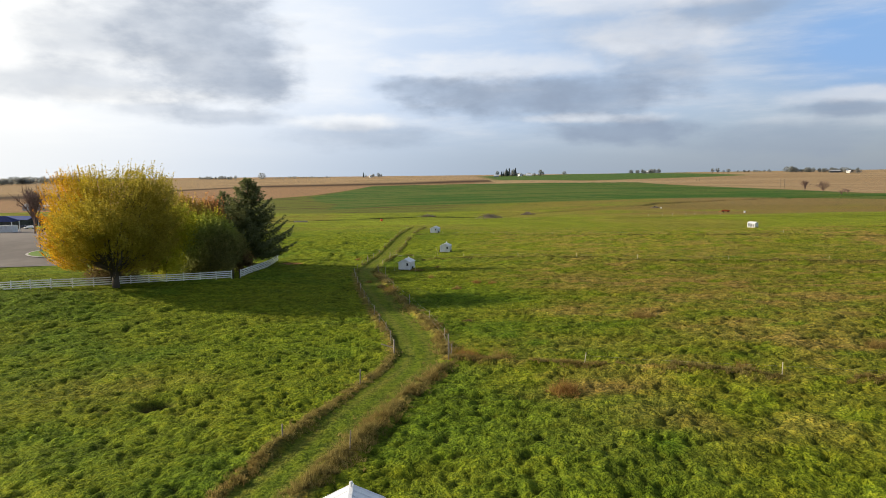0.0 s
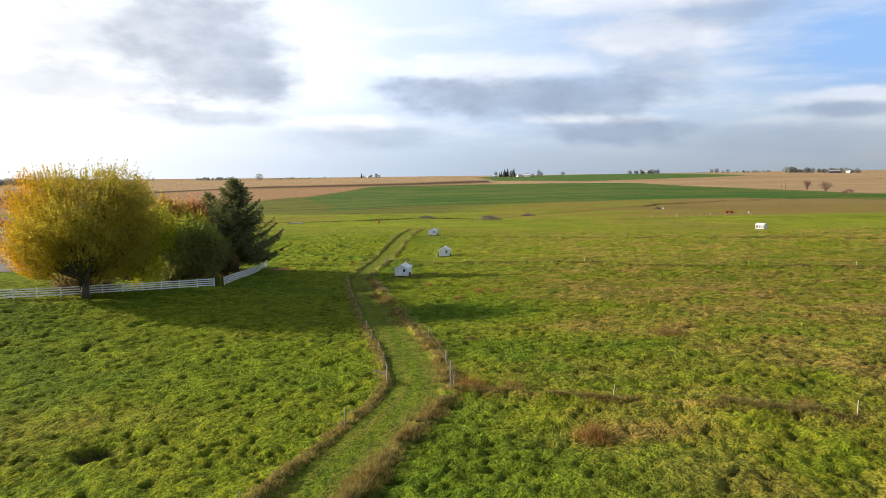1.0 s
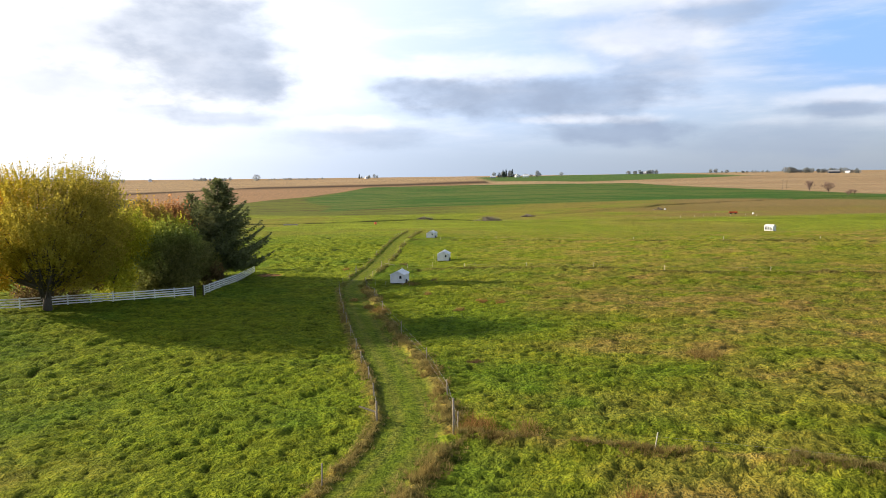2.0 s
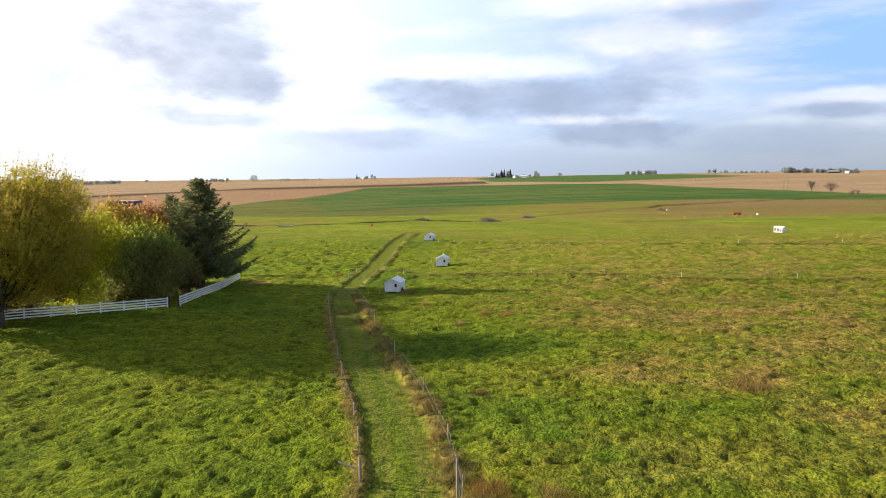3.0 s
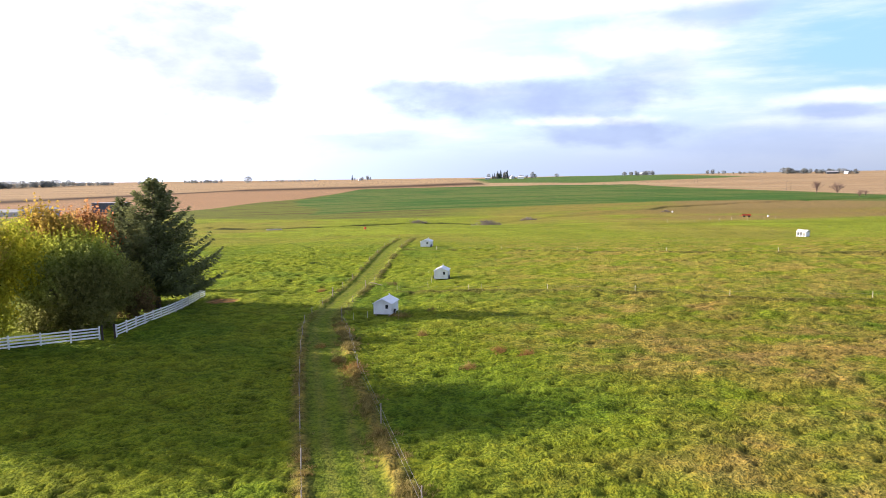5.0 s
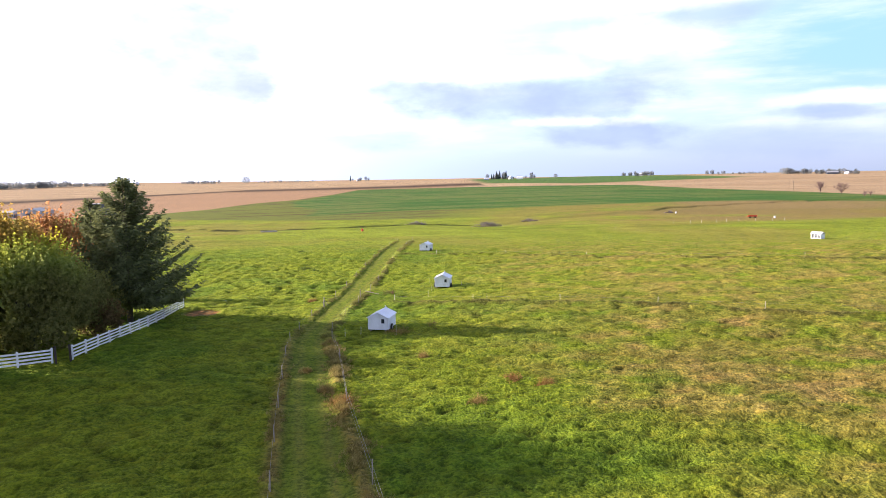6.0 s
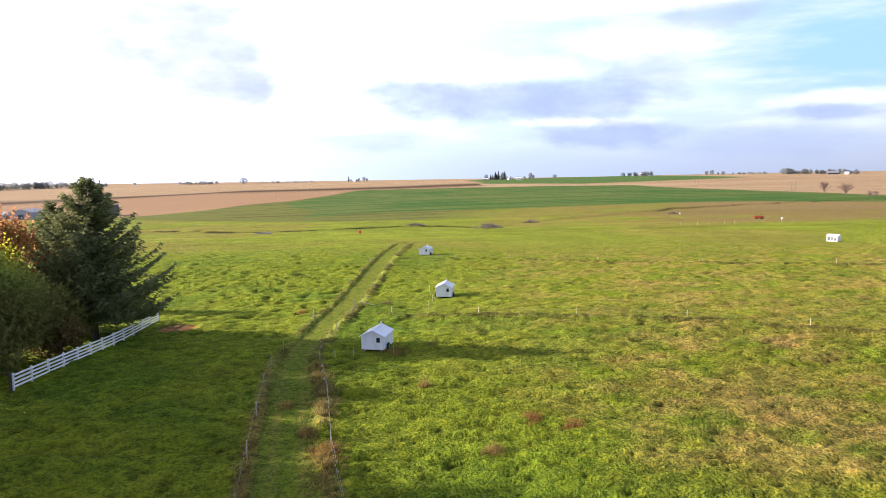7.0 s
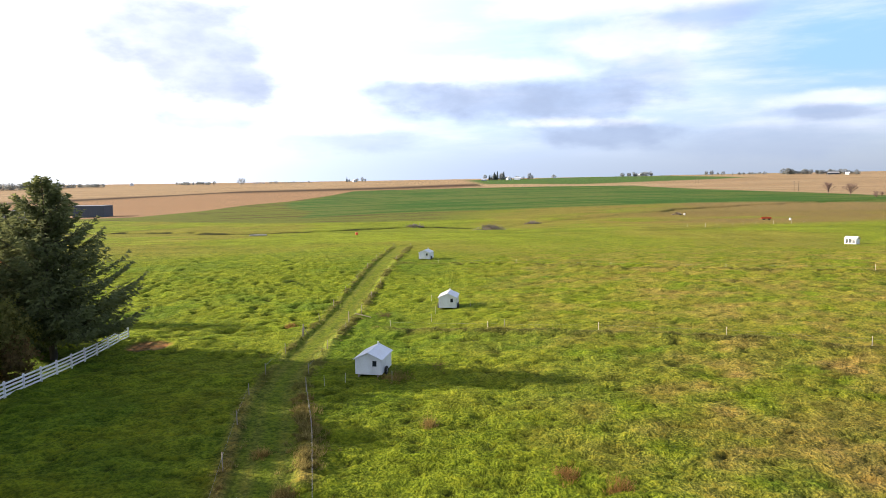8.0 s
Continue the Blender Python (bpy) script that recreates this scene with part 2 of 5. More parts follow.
def leaf_material(name, through=0.45, rough=0.6, gloss=0.06, speck=0.45):
    """Leaves and blades: colour from the mesh, some light passes through."""
    mat, k, bsdf = shader(name, rough, 0.0, gloss)
    tone = k.add("ShaderNodeAttribute", attribute_name="tone").outputs["Color"]
    isle = k.add("ShaderNodeNewGeometry").outputs["Random Per Island"]
    col = k.mix(k.span(isle, 0.0, 1.0, 0.0, speck, False), tone, k.mix(1.0, tone, (0.5, 0.55, 0.5, 1), "MULTIPLY"))
    k.give(bsdf.inputs["Base Color"], col)
    if through:
        glass = k.add("ShaderNodeBsdfTranslucent", {"Color": col})
        both = k.add("ShaderNodeMixShader", {0: through, 1: bsdf.outputs[0], 2: glass.outputs[0]})
        k.give(mat.node_tree.nodes["Material Output"].inputs[0], both)
    return mat


def bark_material(name, colour):
    mat, k, bsdf = shader(name, 0.95, 0.0, 0.15)
    at = mat.node_tree.nodes.new("ShaderNodeTexCoord").outputs["Object"]
    ridge = k.noise(k.vec("MULTIPLY", at, (5.0, 5.0, 0.9)), 2.2, 5.0, 0.65)
    k.give(bsdf.inputs["Base Color"], k.mix(ridge, (*[c * 0.45 for c in colour], 1), (*[c * 1.4 for c in colour], 1)))
    bump(k, bsdf, ridge, 0.8, 0.04)
    return mat


def asphalt_material():
    mat, k, bsdf = shader("worn_asphalt", 0.9, 0.0, 0.3)
    at = mat.node_tree.nodes.new("ShaderNodeTexCoord").outputs["Object"]
    patch, grit = k.noise(at, 0.12, 5.0, 0.6), k.noise(at, 18.0, 3.0, 0.6)
    col = k.mix(k.span(patch, 0.35, 0.7), (0.11, 0.092, 0.084, 1), (0.155, 0.13, 0.118, 1))
    k.give(bsdf.inputs["Base Color"], k.mix(k.span(grit, 0.3, 0.8, 0.0, 0.4), col, (0.1, 0.1, 0.1, 1)))
    bump(k, bsdf, grit, 0.5, 0.01)
    return mat


GROUND = ground_material()
GRASS = leaf_material("grass_blades", 0.3, 0.95, 0.02, 0.2)
STRAW = leaf_material("dry_stalks", 0.5, 0.7)
LEAVES = leaf_material("autumn_leaves", 0.6)
NEEDLES = leaf_material("needles", 0.35, 0.8)
BARK = bark_material("grey_bark", (0.1, 0.085, 0.068))
VINYL = plain("white_vinyl", (0.8, 0.8, 0.78), amount=0.12, rough=0.45)
WHITE_PAINT = plain("white_painted_boards", (0.78, 0.79, 0.8), dirt=(0.42, 0.4, 0.36), amount=0.35, scale=0.9, rough=0.6)
TIN = plain("pale_roof_metal", (0.74, 0.76, 0.8), dirt=(0.45, 0.42, 0.4), amount=0.3, rough=0.42, metallic=0.25)
GLASS_DARK = plain("dark_window", (0.025, 0.03, 0.04), amount=0.1, rough=0.15)
RUBBER = plain("black_rubber", (0.02, 0.02, 0.02), amount=0.2, rough=0.85)
OLD_WOOD = plain("weathered_wood", (0.27, 0.23, 0.18), dirt=(0.13, 0.11, 0.09), amount=0.6, scale=3.0, rough=0.9, relief=0.006)
STEEL = plain("galvanised_steel", (0.25, 0.25, 0.25), amount=0.4, rough=0.5, metallic=0.6)
DARK_STEEL = plain("dark_steel", (0.075, 0.09, 0.115), dirt=(0.1, 0.1, 0.1), amount=0.4, rough=0.55, metallic=0.2)
RED_PAINT = plain("faded_orange_paint", (0.62, 0.09, 0.03), amount=0.3, rough=0.6)
BLUE_CLOTH = plain("blue_canvas", (0.03, 0.06, 0.22), dirt=(0.05, 0.07, 0.16), amount=0.3, rough=0.85)
CONCRETE = plain("concrete", (0.42, 0.4, 0.37), amount=0.4, rough=0.9, relief=0.01)
ASPHALT = asphalt_material()
GREY_PAINT = plain("grey_paint", (0.35, 0.36, 0.38), amount=0.4, rough=0.6)

# ---------------------------------------------------------------- the lie of the land
LAND = np.array([  # distance ahead, height on the middle line, slope to the side, rise to both sides
    (-200, 6.00, 0.0120, -0.0000),
    (0, 1.99, 0.0083, -0.0006),
    (50, 0.43, 0.0371, 0.0071),
    (100, -0.77, 0.0063, 0.0171),
    (150, -1.88, 0.0480, -0.0009),
    (200, -2.39, 0.0094, 0.0029),
    (250, -4.19, 0.0065, -0.0017),
    (320, -6.16, 0.0115, 0.0004),
    (400, -9.32, 0.0130, -0.0010),
    (500, -9.01, 0.0227, 0.0052),
    (650, -5.49, 0.0223, -0.0162),
    (1000, -2.51, 0.0118, -0.0035),
    (1600, 6.95, 0.0185, 0.0051),
    (2500, 18.83, 0.0048, 0.0038),
    (4600, 17.31, 0.0116, -0.0003),
])
LAND_SLOPES = np.array([np.gradient(LAND[:, i], LAND[:, 0]) for i in (1, 2, 3)])
CREEK = np.array([(-900, 620), (-400, 500), (-125, 416), (-82, 381), (-46, 402), (-13, 416), (10, 398), (22, 372), (51, 418), (100, 455), (151, 487), (187, 499), (227, 513), (500, 560), (900, 640)], float)


def creek_gap(x, y):
    """Metres from the creek's line, along the way ahead."""
    return np.abs(y - np.interp(x, CREEK[:, 0], CREEK[:, 1]) + 20 * (fbm(np.asarray(x) / 14.0, np.asarray(x) * 0 + 3.3, 5) - 0.5))


def land(x, y):
    """The height of the ground without its tufts."""
    x, y = np.asarray(x, float), np.asarray(y, float)
    ys = LAND[:, 0]
    i = np.clip(np.searchsorted(ys, y) - 1, 0, len(ys) - 2)
    h = ys[i + 1] - ys[i]
    t = np.clip((y - ys[i]) / h, 0, 1)
    w = 60 + 0.35 * np.maximum(y, 0)
    total = 0.0
    for n, across in ((0, 1.0), (1, w * np.tanh(x / w)), (2, w * (1 - 1 / np.cosh(np.clip(x / w, -30, 30))))):
        v, m = LAND[:, n + 1], LAND_SLOPES[n]
        total = total + across * (v[i] * (1 + 2 * t) * (1 - t) ** 2 + h * m[i] * t * (1 - t) ** 2 + v[i + 1] * t * t * (3 - 2 * t) + h * m[i + 1] * t * t * (t - 1))
    total = total - 0.65 * np.exp(-(((x + 8) / 16) ** 2) - ((y - 115) / 55) ** 2) + 1.1 * np.exp(-(((x + 50) / 12) ** 2) - ((y - 80) / 22) ** 2) + 0.58 * np.exp(-(((x + 34) / 8) ** 2) - ((y - 134) / 9) ** 2)
    total = total - 1.2 * np.exp(-(((x - 112) / 32) ** 2) - ((y - 241) / 28) ** 2)
    return total


def z_at(x, y):
    return float(land(x, y))


# the lane: its two edges, as distance ahead and place to the side
LANE_Y = np.array([10, 28, 33, 38, 43, 49, 53, 60, 68, 75, 83, 92, 104, 112, 117, 127, 134, 148, 164, 186, 250], float)
LANE_L = np.array([-12.5, -9.3, -8.3, -7.3, -6.0, -4.4, -3.9, -4.9, -6.6, -8.0, -9.6, -11.3, -13.4, -14.6, -14.9, -15.0, -14.9, -14.4, -14.0, -13.2, -11.2])
LANE_R = np.array([-9.5, -5.8, -4.5, -3.2, -1.7, 0.2, 0.2, -0.6, -2.0, -3.6, -5.2, -7.2, -9.2, -11.0, -11.6, -11.5, -11.2, -10.3, -9.7, -9.0, -6.8])
STRIPS = [  # overgrown fence lines across the pasture: side, ahead
    np.array([(0.5, 49.8), (8.3, 46.4), (15.3, 43.7), (21.0, 40.8), (26, 38.9), (40, 34)], float),
    np.array([(-8, 137), (2, 132), (17, 125.2), (29, 119.6), (38, 114), (52, 112), (90, 100)], float),
    np.array([(-8, 196), (11.7, 188.5), (31, 172), (46, 160), (60, 150), (100, 130)], float),
]
PATCHES = [  # browner and greener patches: side, ahead, half widths, +1 dry or -1 lush
    (20, 66, 5, 2.5, 1.0), (26, 58, 7, 3, 0.8), (9, 41, 4, 1.5, 0.8), (14, 60, 6, 3, -0.8), (25, 63, 5, 3, -0.7), (6, 55, 6, 4, 0.6), (14, 72, 7, 5, 0.5),
    (2, 84, 6, 8, -1.0), (5, 60, 4, 5, -0.5), (30, 90, 16, 8, 0.9), (18, 100, 9, 6, 0.5), (40, 75, 14, 9, 0.7), (24, 112, 10, 4, 0.5), (0, 38, 4, 5, -0.5), (-14, 58, 9, 7, -0.5), (-22, 47, 7, 5, 0.35),
    (85, 140, 5, 12, 1.2), (15, 34, 5, 3, 0.5), (21, 47, 5, 3, -0.4), (32, 50, 6, 4, 0.6), (10, 80, 6, 4, -0.6),
]


def line_gap(line, x, y):
    """Metres ahead of or behind a line given by its side and ahead values; large outside its span."""
    gap = np.abs(y - np.interp(x, line[:, 0], line[:, 1]))
    return np.where((x < line[0, 0]) | (x > line[-1, 0]), 99.0, gap)


HUT_SPOTS = ((-6.35, 118.6), (0.6, 147.6), (-2.3, 204.5), (-3.2, 21.7), (109.2, 241))


def cover(x, y):
    """Colour of the ground, and how tufted it is."""
    x, y = np.asarray(x, float), np.asarray(y, float)
    n1, n2, n3 = fbm(x / 9, y / 9, 1), fbm(x / 2.6, y / 2.6, 2), fbm(x / 45, y / 60, 3)
    c = lambda *v: np.array(v)
    mix = lambda a, b, t: a + (b - a) * np.asarray(t)[..., None]
    full = lambda v: np.broadcast_to(v, x.shape + (3,))
    lush, green, olive, dry, straw = c(0.062, 0.112, 0.008), c(0.1, 0.137, 0.009), c(0.147, 0.142, 0.022), c(0.2, 0.14, 0.048), c(0.2, 0.145, 0.055)
    col = mix(full(green), full(lush), step(0.45, 0.7, n1))
    rightness = step(-5, 26, x) * step(20, 50, y)
    col = mix(col, full(olive), np.clip(0.15 + 0.6 * rightness, 0, 1) * step(0.25, 0.6, n2 * 0.6 + n1 * 0.4))
    want = 0.0
    for px, py, rx, ry, sign in PATCHES:
        want = want + sign * np.exp(-(((x - px) / rx) ** 2) - ((y - py) / ry) ** 2)
    ragged = np.clip(n2 * 1.7 - 0.25, 0, 1)
    col = mix(col, full(dry), np.clip(want + 0.6 * rightness * step(0.42, 0.62, fbm(x / 4, y / 4, 9)), 0, 1) * ragged * 0.8)
    col = mix(col, full(lush), np.clip(-want, 0, 1) * 0.8)
    tuft = np.ones_like(x)
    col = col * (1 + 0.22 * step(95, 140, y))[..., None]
    beyond = step(-2, 3, y - np.interp(x, STRIPS[1][:, 0], STRIPS[1][:, 1])) * step(-10, -4, x)
    tuft = tuft * (1 - 0.3 * beyond)
    # lane
    el, er = np.interp(y, LANE_Y, LANE_L), np.interp(y, LANE_Y, LANE_R)
    inside = step(0.1, 0.7, x - el) * step(0.1, 0.7, er - x) * (y < 252)
    col = mix(col, mix(full(c(0.085, 0.125, 0.012)), full(c(0.125, 0.165, 0.016)), step(100, 135, y)), inside * 0.85)
    mid = (el + er) / 2
    rut = np.exp(-(((np.abs(x - mid) - 0.8) / 0.35) ** 2)) * inside
    col = mix(col, full(c(0.15, 0.135, 0.04)), rut * 0.4 * (0.4 + n2))
    tuft = tuft * (1 - 0.72 * inside)
    for edge, wide in ((el, 0.45 - 0.1 * step(105, 135, y)), (er, 0.55 - 0.15 * step(105, 135, y))):
        near = np.exp(-(((x - edge) / wide) ** 2)) * (y < 252) * step(0.3, 0.5, n2 + 0.1)
        col = mix(col, mix(full(straw * 0.8), full(c(0.19, 0.185, 0.05)), step(95, 130, y)), near * (0.75 - 0.2 * step(105, 135, y)))
    for line, shade in zip(STRIPS, (dry * 0.9, c(0.075, 0.07, 0.025), c(0.07, 0.07, 0.025))):
        near = np.exp(-((line_gap(line, x, y) / (0.5 + 0.003 * y)) ** 2))
        col = mix(col, full(shade), near * 0.75 * step(0.38, 0.58, 0.6 * n2 + 0.4 * n1))
    dug = step(0.35, 0.6, np.exp(-(((x + 28.9) / 1.9) ** 2) - ((y - 129.6) / 3.2) ** 2) * (0.5 + 1.1 * n2))
    col = mix(col, mix(full(c(0.2, 0.1, 0.042)), full(c(0.11, 0.075, 0.03)), step(0.4, 0.6, vnoise(x / 0.6, y / 0.6, 6))), dug * 0.95)
    tuft = tuft * (1 - 0.9 * dug)
    # bright mown grass before the creek, and along its far bank
    far = step(165, 285, y + 30 * (n1 - 0.5))
    col = mix(col, mix(full(c(0.16, 0.205, 0.018)), full(c(0.182, 0.182, 0.03)), step(0.4, 0.7, n3)), far)
    tuft = tuft * (1 - 0.4 * far)
    col = col * (1 + step(200, 300, y) * (0.5 * (fbm(x / 7, y / 11, 17) - 0.5) + 0.5 * (fbm(x / 34, y / 8, 18) - 0.5)))[..., None]
    wet = step(0, 140, x) * step(330, 400, y)
    col = mix(col, full(c(0.21, 0.157, 0.048)), wet * step(0.36, 0.55, fbm(x / 40, y / 14, 12)) * 0.8)
    # near-black band paints the bank shadow along the creek's dark bed
    gap = creek_gap(x, y)
    col = mix(col, full(c(0.014, 0.017, 0.009)), np.exp(-((gap / (2.2 + 17.0 * fbm(x / 12, y * 0, 71) ** 2)) ** 4)) * step(0.2, 0.4, fbm(x / 14, y / 60, 14)) * 0.97 * (1 - 0.8 * step(22, 32, x) * (1 - step(120, 150, x))))
    east = step(95, 160, x + 14 * (n1 - 0.5)) * step(310, 400, y + 60 * (fbm(x / 50, y / 50, 16) - 0.5))
    col = mix(col, full(c(0.19, 0.145, 0.055)), east * (0.45 + 0.5 * step(0.35, 0.6, fbm(x / 50, y / 25, 15))))
    # fallow strip, winter green field, stubble
    lo = np.interp(x, [-400, -250, -108, -32, 45, 98, 200, 320, 500], [640, 580, 498, 470, 466, 448, 445, 430, 430])
    hi = np.interp(x, [-400, -230, -128, -38, 52, 166, 229, 314, 500], [640, 640, 589, 562, 545, 550, 539, 491, 450])
    fallow = step(-8, 8, y - lo)
    streak = fbm(x / 120, y / 9, 21)
    col = mix(col, mix(full(c(0.078, 0.07, 0.03)), full(c(0.115, 0.137, 0.028)), step(0.32, 0.52, 0.7 * streak + 0.3 * fbm(x / 30, y / 5, 23))), fallow * (1 - 0.8 * step(-20, 60, x)))
    tuft = tuft * (1 - fallow)
    col = mix(col, full(c(0.2, 0.15, 0.068)), step(150, 210, x) * step(0, 25, y - lo) * 0.8)
    left = np.interp(y, [612, 670, 777, 836, 1016, 1230], [-233, -203, -187, -156, -136, -125])
    right = np.interp(y, [490, 590, 729, 825, 985, 1148], [420, 368, 355, 345, 337, 327])
    top = np.interp(x, [-125, 40, 217, 327], [1228, 1240, 1200, 1148])
    sown = np.interp(y, [600, 670, 777, 890, 1234], [-90, -126, -148, -137, -125])
    field = step(-10, 10, y - hi + 60 * step(20, 120, -x)) * step(-4, 4, x - np.maximum(left, sown + 10 * (n1 - 0.5))) * step(-4, 4, right - x) * (y < top)
    col = mix(col, mix(full(c(0.04, 0.105, 0.02)), full(c(0.1, 0.132, 0.035)), step(0.36, 0.6, 0.75 * streak + 0.25 * fbm(x / 60, y / 60, 22)) * 0.9), field)
    stubble = np.maximum(step(-4, 4, left - x) * (y > 600) * step(-4, 4, y - np.interp(x, [-900, -233], [560, 612])), step(-4, 4, x - right) * (y > 560))
    stubble = np.maximum(stubble, (y >= top) * 1.0)
    tan = mix(full(c(0.34, 0.255, 0.165)), full(c(0.285, 0.205, 0.128)), step(0.3, 0.7, fbm(x / 300, y / 40, 31)))
    band = np.interp(x, [-900, -556, -451, -368, -212, -63, 46], [800, 967, 1132, 1360, 1371, 1375, 1420])
    lower = step(0, -20, y - band) * (x < 60)
    tan = mix(tan, full(c(0.27, 0.17, 0.105)), lower * 0.8)
    tan = mix(tan, full(c(0.045, 0.03, 0.022)), np.exp(-(((y - band) / (34 + 0.05 * y)) ** 2)) * (x < 100) * 0.96)
    col = mix(col, tan, stubble)
    ridge = np.interp(x, [60, 157, 278, 364, 532, 640, 900], [1500, 1417, 1290, 1320, 1380, 1440, 1330])
    hill = step(-15, 15, y - ridge) * step(90, 130, x) * (1 - step(620, 690, x + 0.15 * (y - 1400))) * (y < 2100)
    hill = np.maximum(hill, step(1900, 1960, y) * step(300, 420, x) * (y < 2250))
    col = mix(col, full(c(0.07, 0.13, 0.035)), hill)
    burrow = np.exp(-((((x + 18.0) / 1.15) ** 2 + ((y - 41.6) / 0.85) ** 2) ** 2))
    col = mix(col, full(c(0.03, 0.024, 0.017)), burrow)
    tuft = tuft * (1 - burrow)
    # level ground under the huts and the parking lot
    for hx, hy in HUT_SPOTS:
        tuft = tuft * (1 - np.exp(-((((x - hx) / 2.6) ** 2 + ((y - hy) / 2.8) ** 2) ** 2)))
    tuft = tuft * (1 - step(-158, -148, x + 0.8 * (y - 156)) * step(-58, -68, x + 0.8 * (y - 156)) * step(150, 158, y))
    return np.clip(col, 0.004, 0.8), tuft


def domes(x, y, cell, seed):
    """Rounded clumps, 0 to 1: one of uneven size in each cell of a jittered grid."""
    u, v = x / cell, y / cell
    iu, iv = np.floor(u), np.floor(v)
    best = np.zeros_like(u)
    for du in (-1, 0, 1):
        for dv in (-1, 0, 1):
            a, b = iu + du, iv + dv
            cx, cy, r = a + vnoise(a, b, seed), b + vnoise(a, b, seed + 1), 0.55 + 0.5 * vnoise(a, b, seed + 2)
            best = np.maximum(best, np.clip(1 - ((u - cx) ** 2 + (v - cy) ** 2) / r**2, 0, 1) * (0.35 + 0.65 * vnoise(a, b, seed + 3)))
    return np.sqrt(best)


def clumps_at(x, y):
    """How far a place lies up a grass clump, 0 to 1; only the coarse clumps count far off."""
    fine, broad = 0.6 * (1 - step(90, 160, y)), 0.5 * step(150, 280, y)
    return fine * domes(x, y, 0.48, 46) + (1 - fine - broad) * domes(x, y, 1.3, 50) + broad * domes(x, y, 3.4, 54)


def ridges(x, y):
    """Unmown grass stands up along the lane's edges and the old fence lines."""
    rough = 0.4 + 1.1 * fbm(x / 1.6, y / 1.6, 57)
    total = np.zeros_like(x)
    for edge, high in ((LANE_L, 0.1), (LANE_R, 0.15)):
        total = total + high * np.exp(-(((x - np.interp(y, LANE_Y, edge)) / (0.38 + 0.001 * y)) ** 2)) * (y > 12) * (y < 250)
    for line in STRIPS:
        total = total + 0.3 * np.exp(-((line_gap(line, x, y) / 0.8) ** 2))
    return total * rough


def lumps(x, y, tuft, clump=None):
    """Hummocks and tussocks of the grazed pasture."""
    clump = clumps_at(x, y) if clump is None else clump
    fade = np.clip(1.3 - (y - 60) / 380, 0.25, 1)
    rise = (0.36 + 0.26 * step(100, 190, y)) * (clump - 0.4) + 0.2 * (fbm(x / 1.15, y / 1.15, 41) - 0.5) + 0.42 * (fbm(x / 3.2, y / 3.2, 42) - 0.5) + 0.4 * (fbm(x / 8, y / 5, 45) - 0.5)
    return rise * tuft * fade + ridges(x, y)


def make_ground():
    rows, y = [-4700, -2500, -1200, -600, -300, -150, -80, -40, -20, -8, 0, 6, 12, 16], 18.0
    while y < 4700:
        rows.append(y)
        y += 0.2 + 0.05 * min(1.0, y / 60) if y < 105 else 0.25 * (y / 105) ** 1.6
    rows = np.array(rows)
    inner = np.linspace(-1, 1, 541)
    reach = 10 + 0.66 * np.maximum(rows, 0)
    outer = np.array([1.04, 1.15, 1.4, 2.0])
    cols = np.r_[-outer[::-1], inner, outer]
    x = cols[None, :] * reach[:, None]
    # the outermost columns run out to the horizon
    edge = np.array([0.15, 0.4, 1.0])
    wide = np.maximum(reach[:, None] * 2.0, 0) + edge[None, :] * (4700 - np.minimum(reach[:, None] * 2.0, 4600))
    x = np.concatenate([-wide[:, ::-1], x, wide], 1)
    y = np.broadcast_to(rows[:, None], x.shape)
    col, tuft = cover(x, y)
    z = land(x, y)
    fade_in = step(15, 20, y) * (1 - step(420, 520, y)) * (np.abs(x) < reach[:, None] * 1.3)
    clump = clumps_at(x, y)
    z = z + lumps(x, y, tuft, clump) * fade_in
    z = z + 0.5 * (fbm(x / 60, y / 60, 44) - 0.5) * step(250, 420, y) * (y < 4000)
    z = z - 1.1 * np.exp(-((creek_gap(x, y) / 4.0) ** 4)) * (np.abs(x) < 400) * (1 - 0.85 * step(22, 32, x) * (1 - step(120, 150, x)))
    z = z - 0.55 * np.exp(-((((x + 18.0) / 1.1) ** 2 + ((y - 41.6) / 0.85) ** 2) ** 2))
    # brown thatch doubles as painted shade between the clumps, paler tops as painted light
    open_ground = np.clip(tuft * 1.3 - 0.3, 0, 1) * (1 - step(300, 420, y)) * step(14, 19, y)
    thatch_shade = (0.5 * open_ground * step(0.45, 0.1, clump))[..., None]
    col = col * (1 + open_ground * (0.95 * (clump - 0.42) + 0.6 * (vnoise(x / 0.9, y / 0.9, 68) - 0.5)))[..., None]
    col = col * (1 - thatch_shade) + thatch_shade * np.array((0.045, 0.05, 0.012))
    n, m = x.shape
    index = np.arange(n * m).reshape(n, m)
    quads = np.stack([index[:-1, :-1], index[:-1, 1:], index[1:, 1:], index[1:, :-1]], -1).reshape(-1, 4)
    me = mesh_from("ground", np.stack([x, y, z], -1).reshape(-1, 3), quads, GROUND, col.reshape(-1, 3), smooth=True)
    me.attributes.new("relief", "FLOAT", "POINT").data.foreach_set("value", (0.15 + 0.85 * tuft * (1 - 0.5 * step(300, 460, y))).astype(np.float32).ravel())
    return tagged(new("ground", me), "rolling autumn pasture and fields, uneven green and tan", "ground", kind="structure")


make_ground()

# ---------------------------------------------------------------- grass and dry stalks


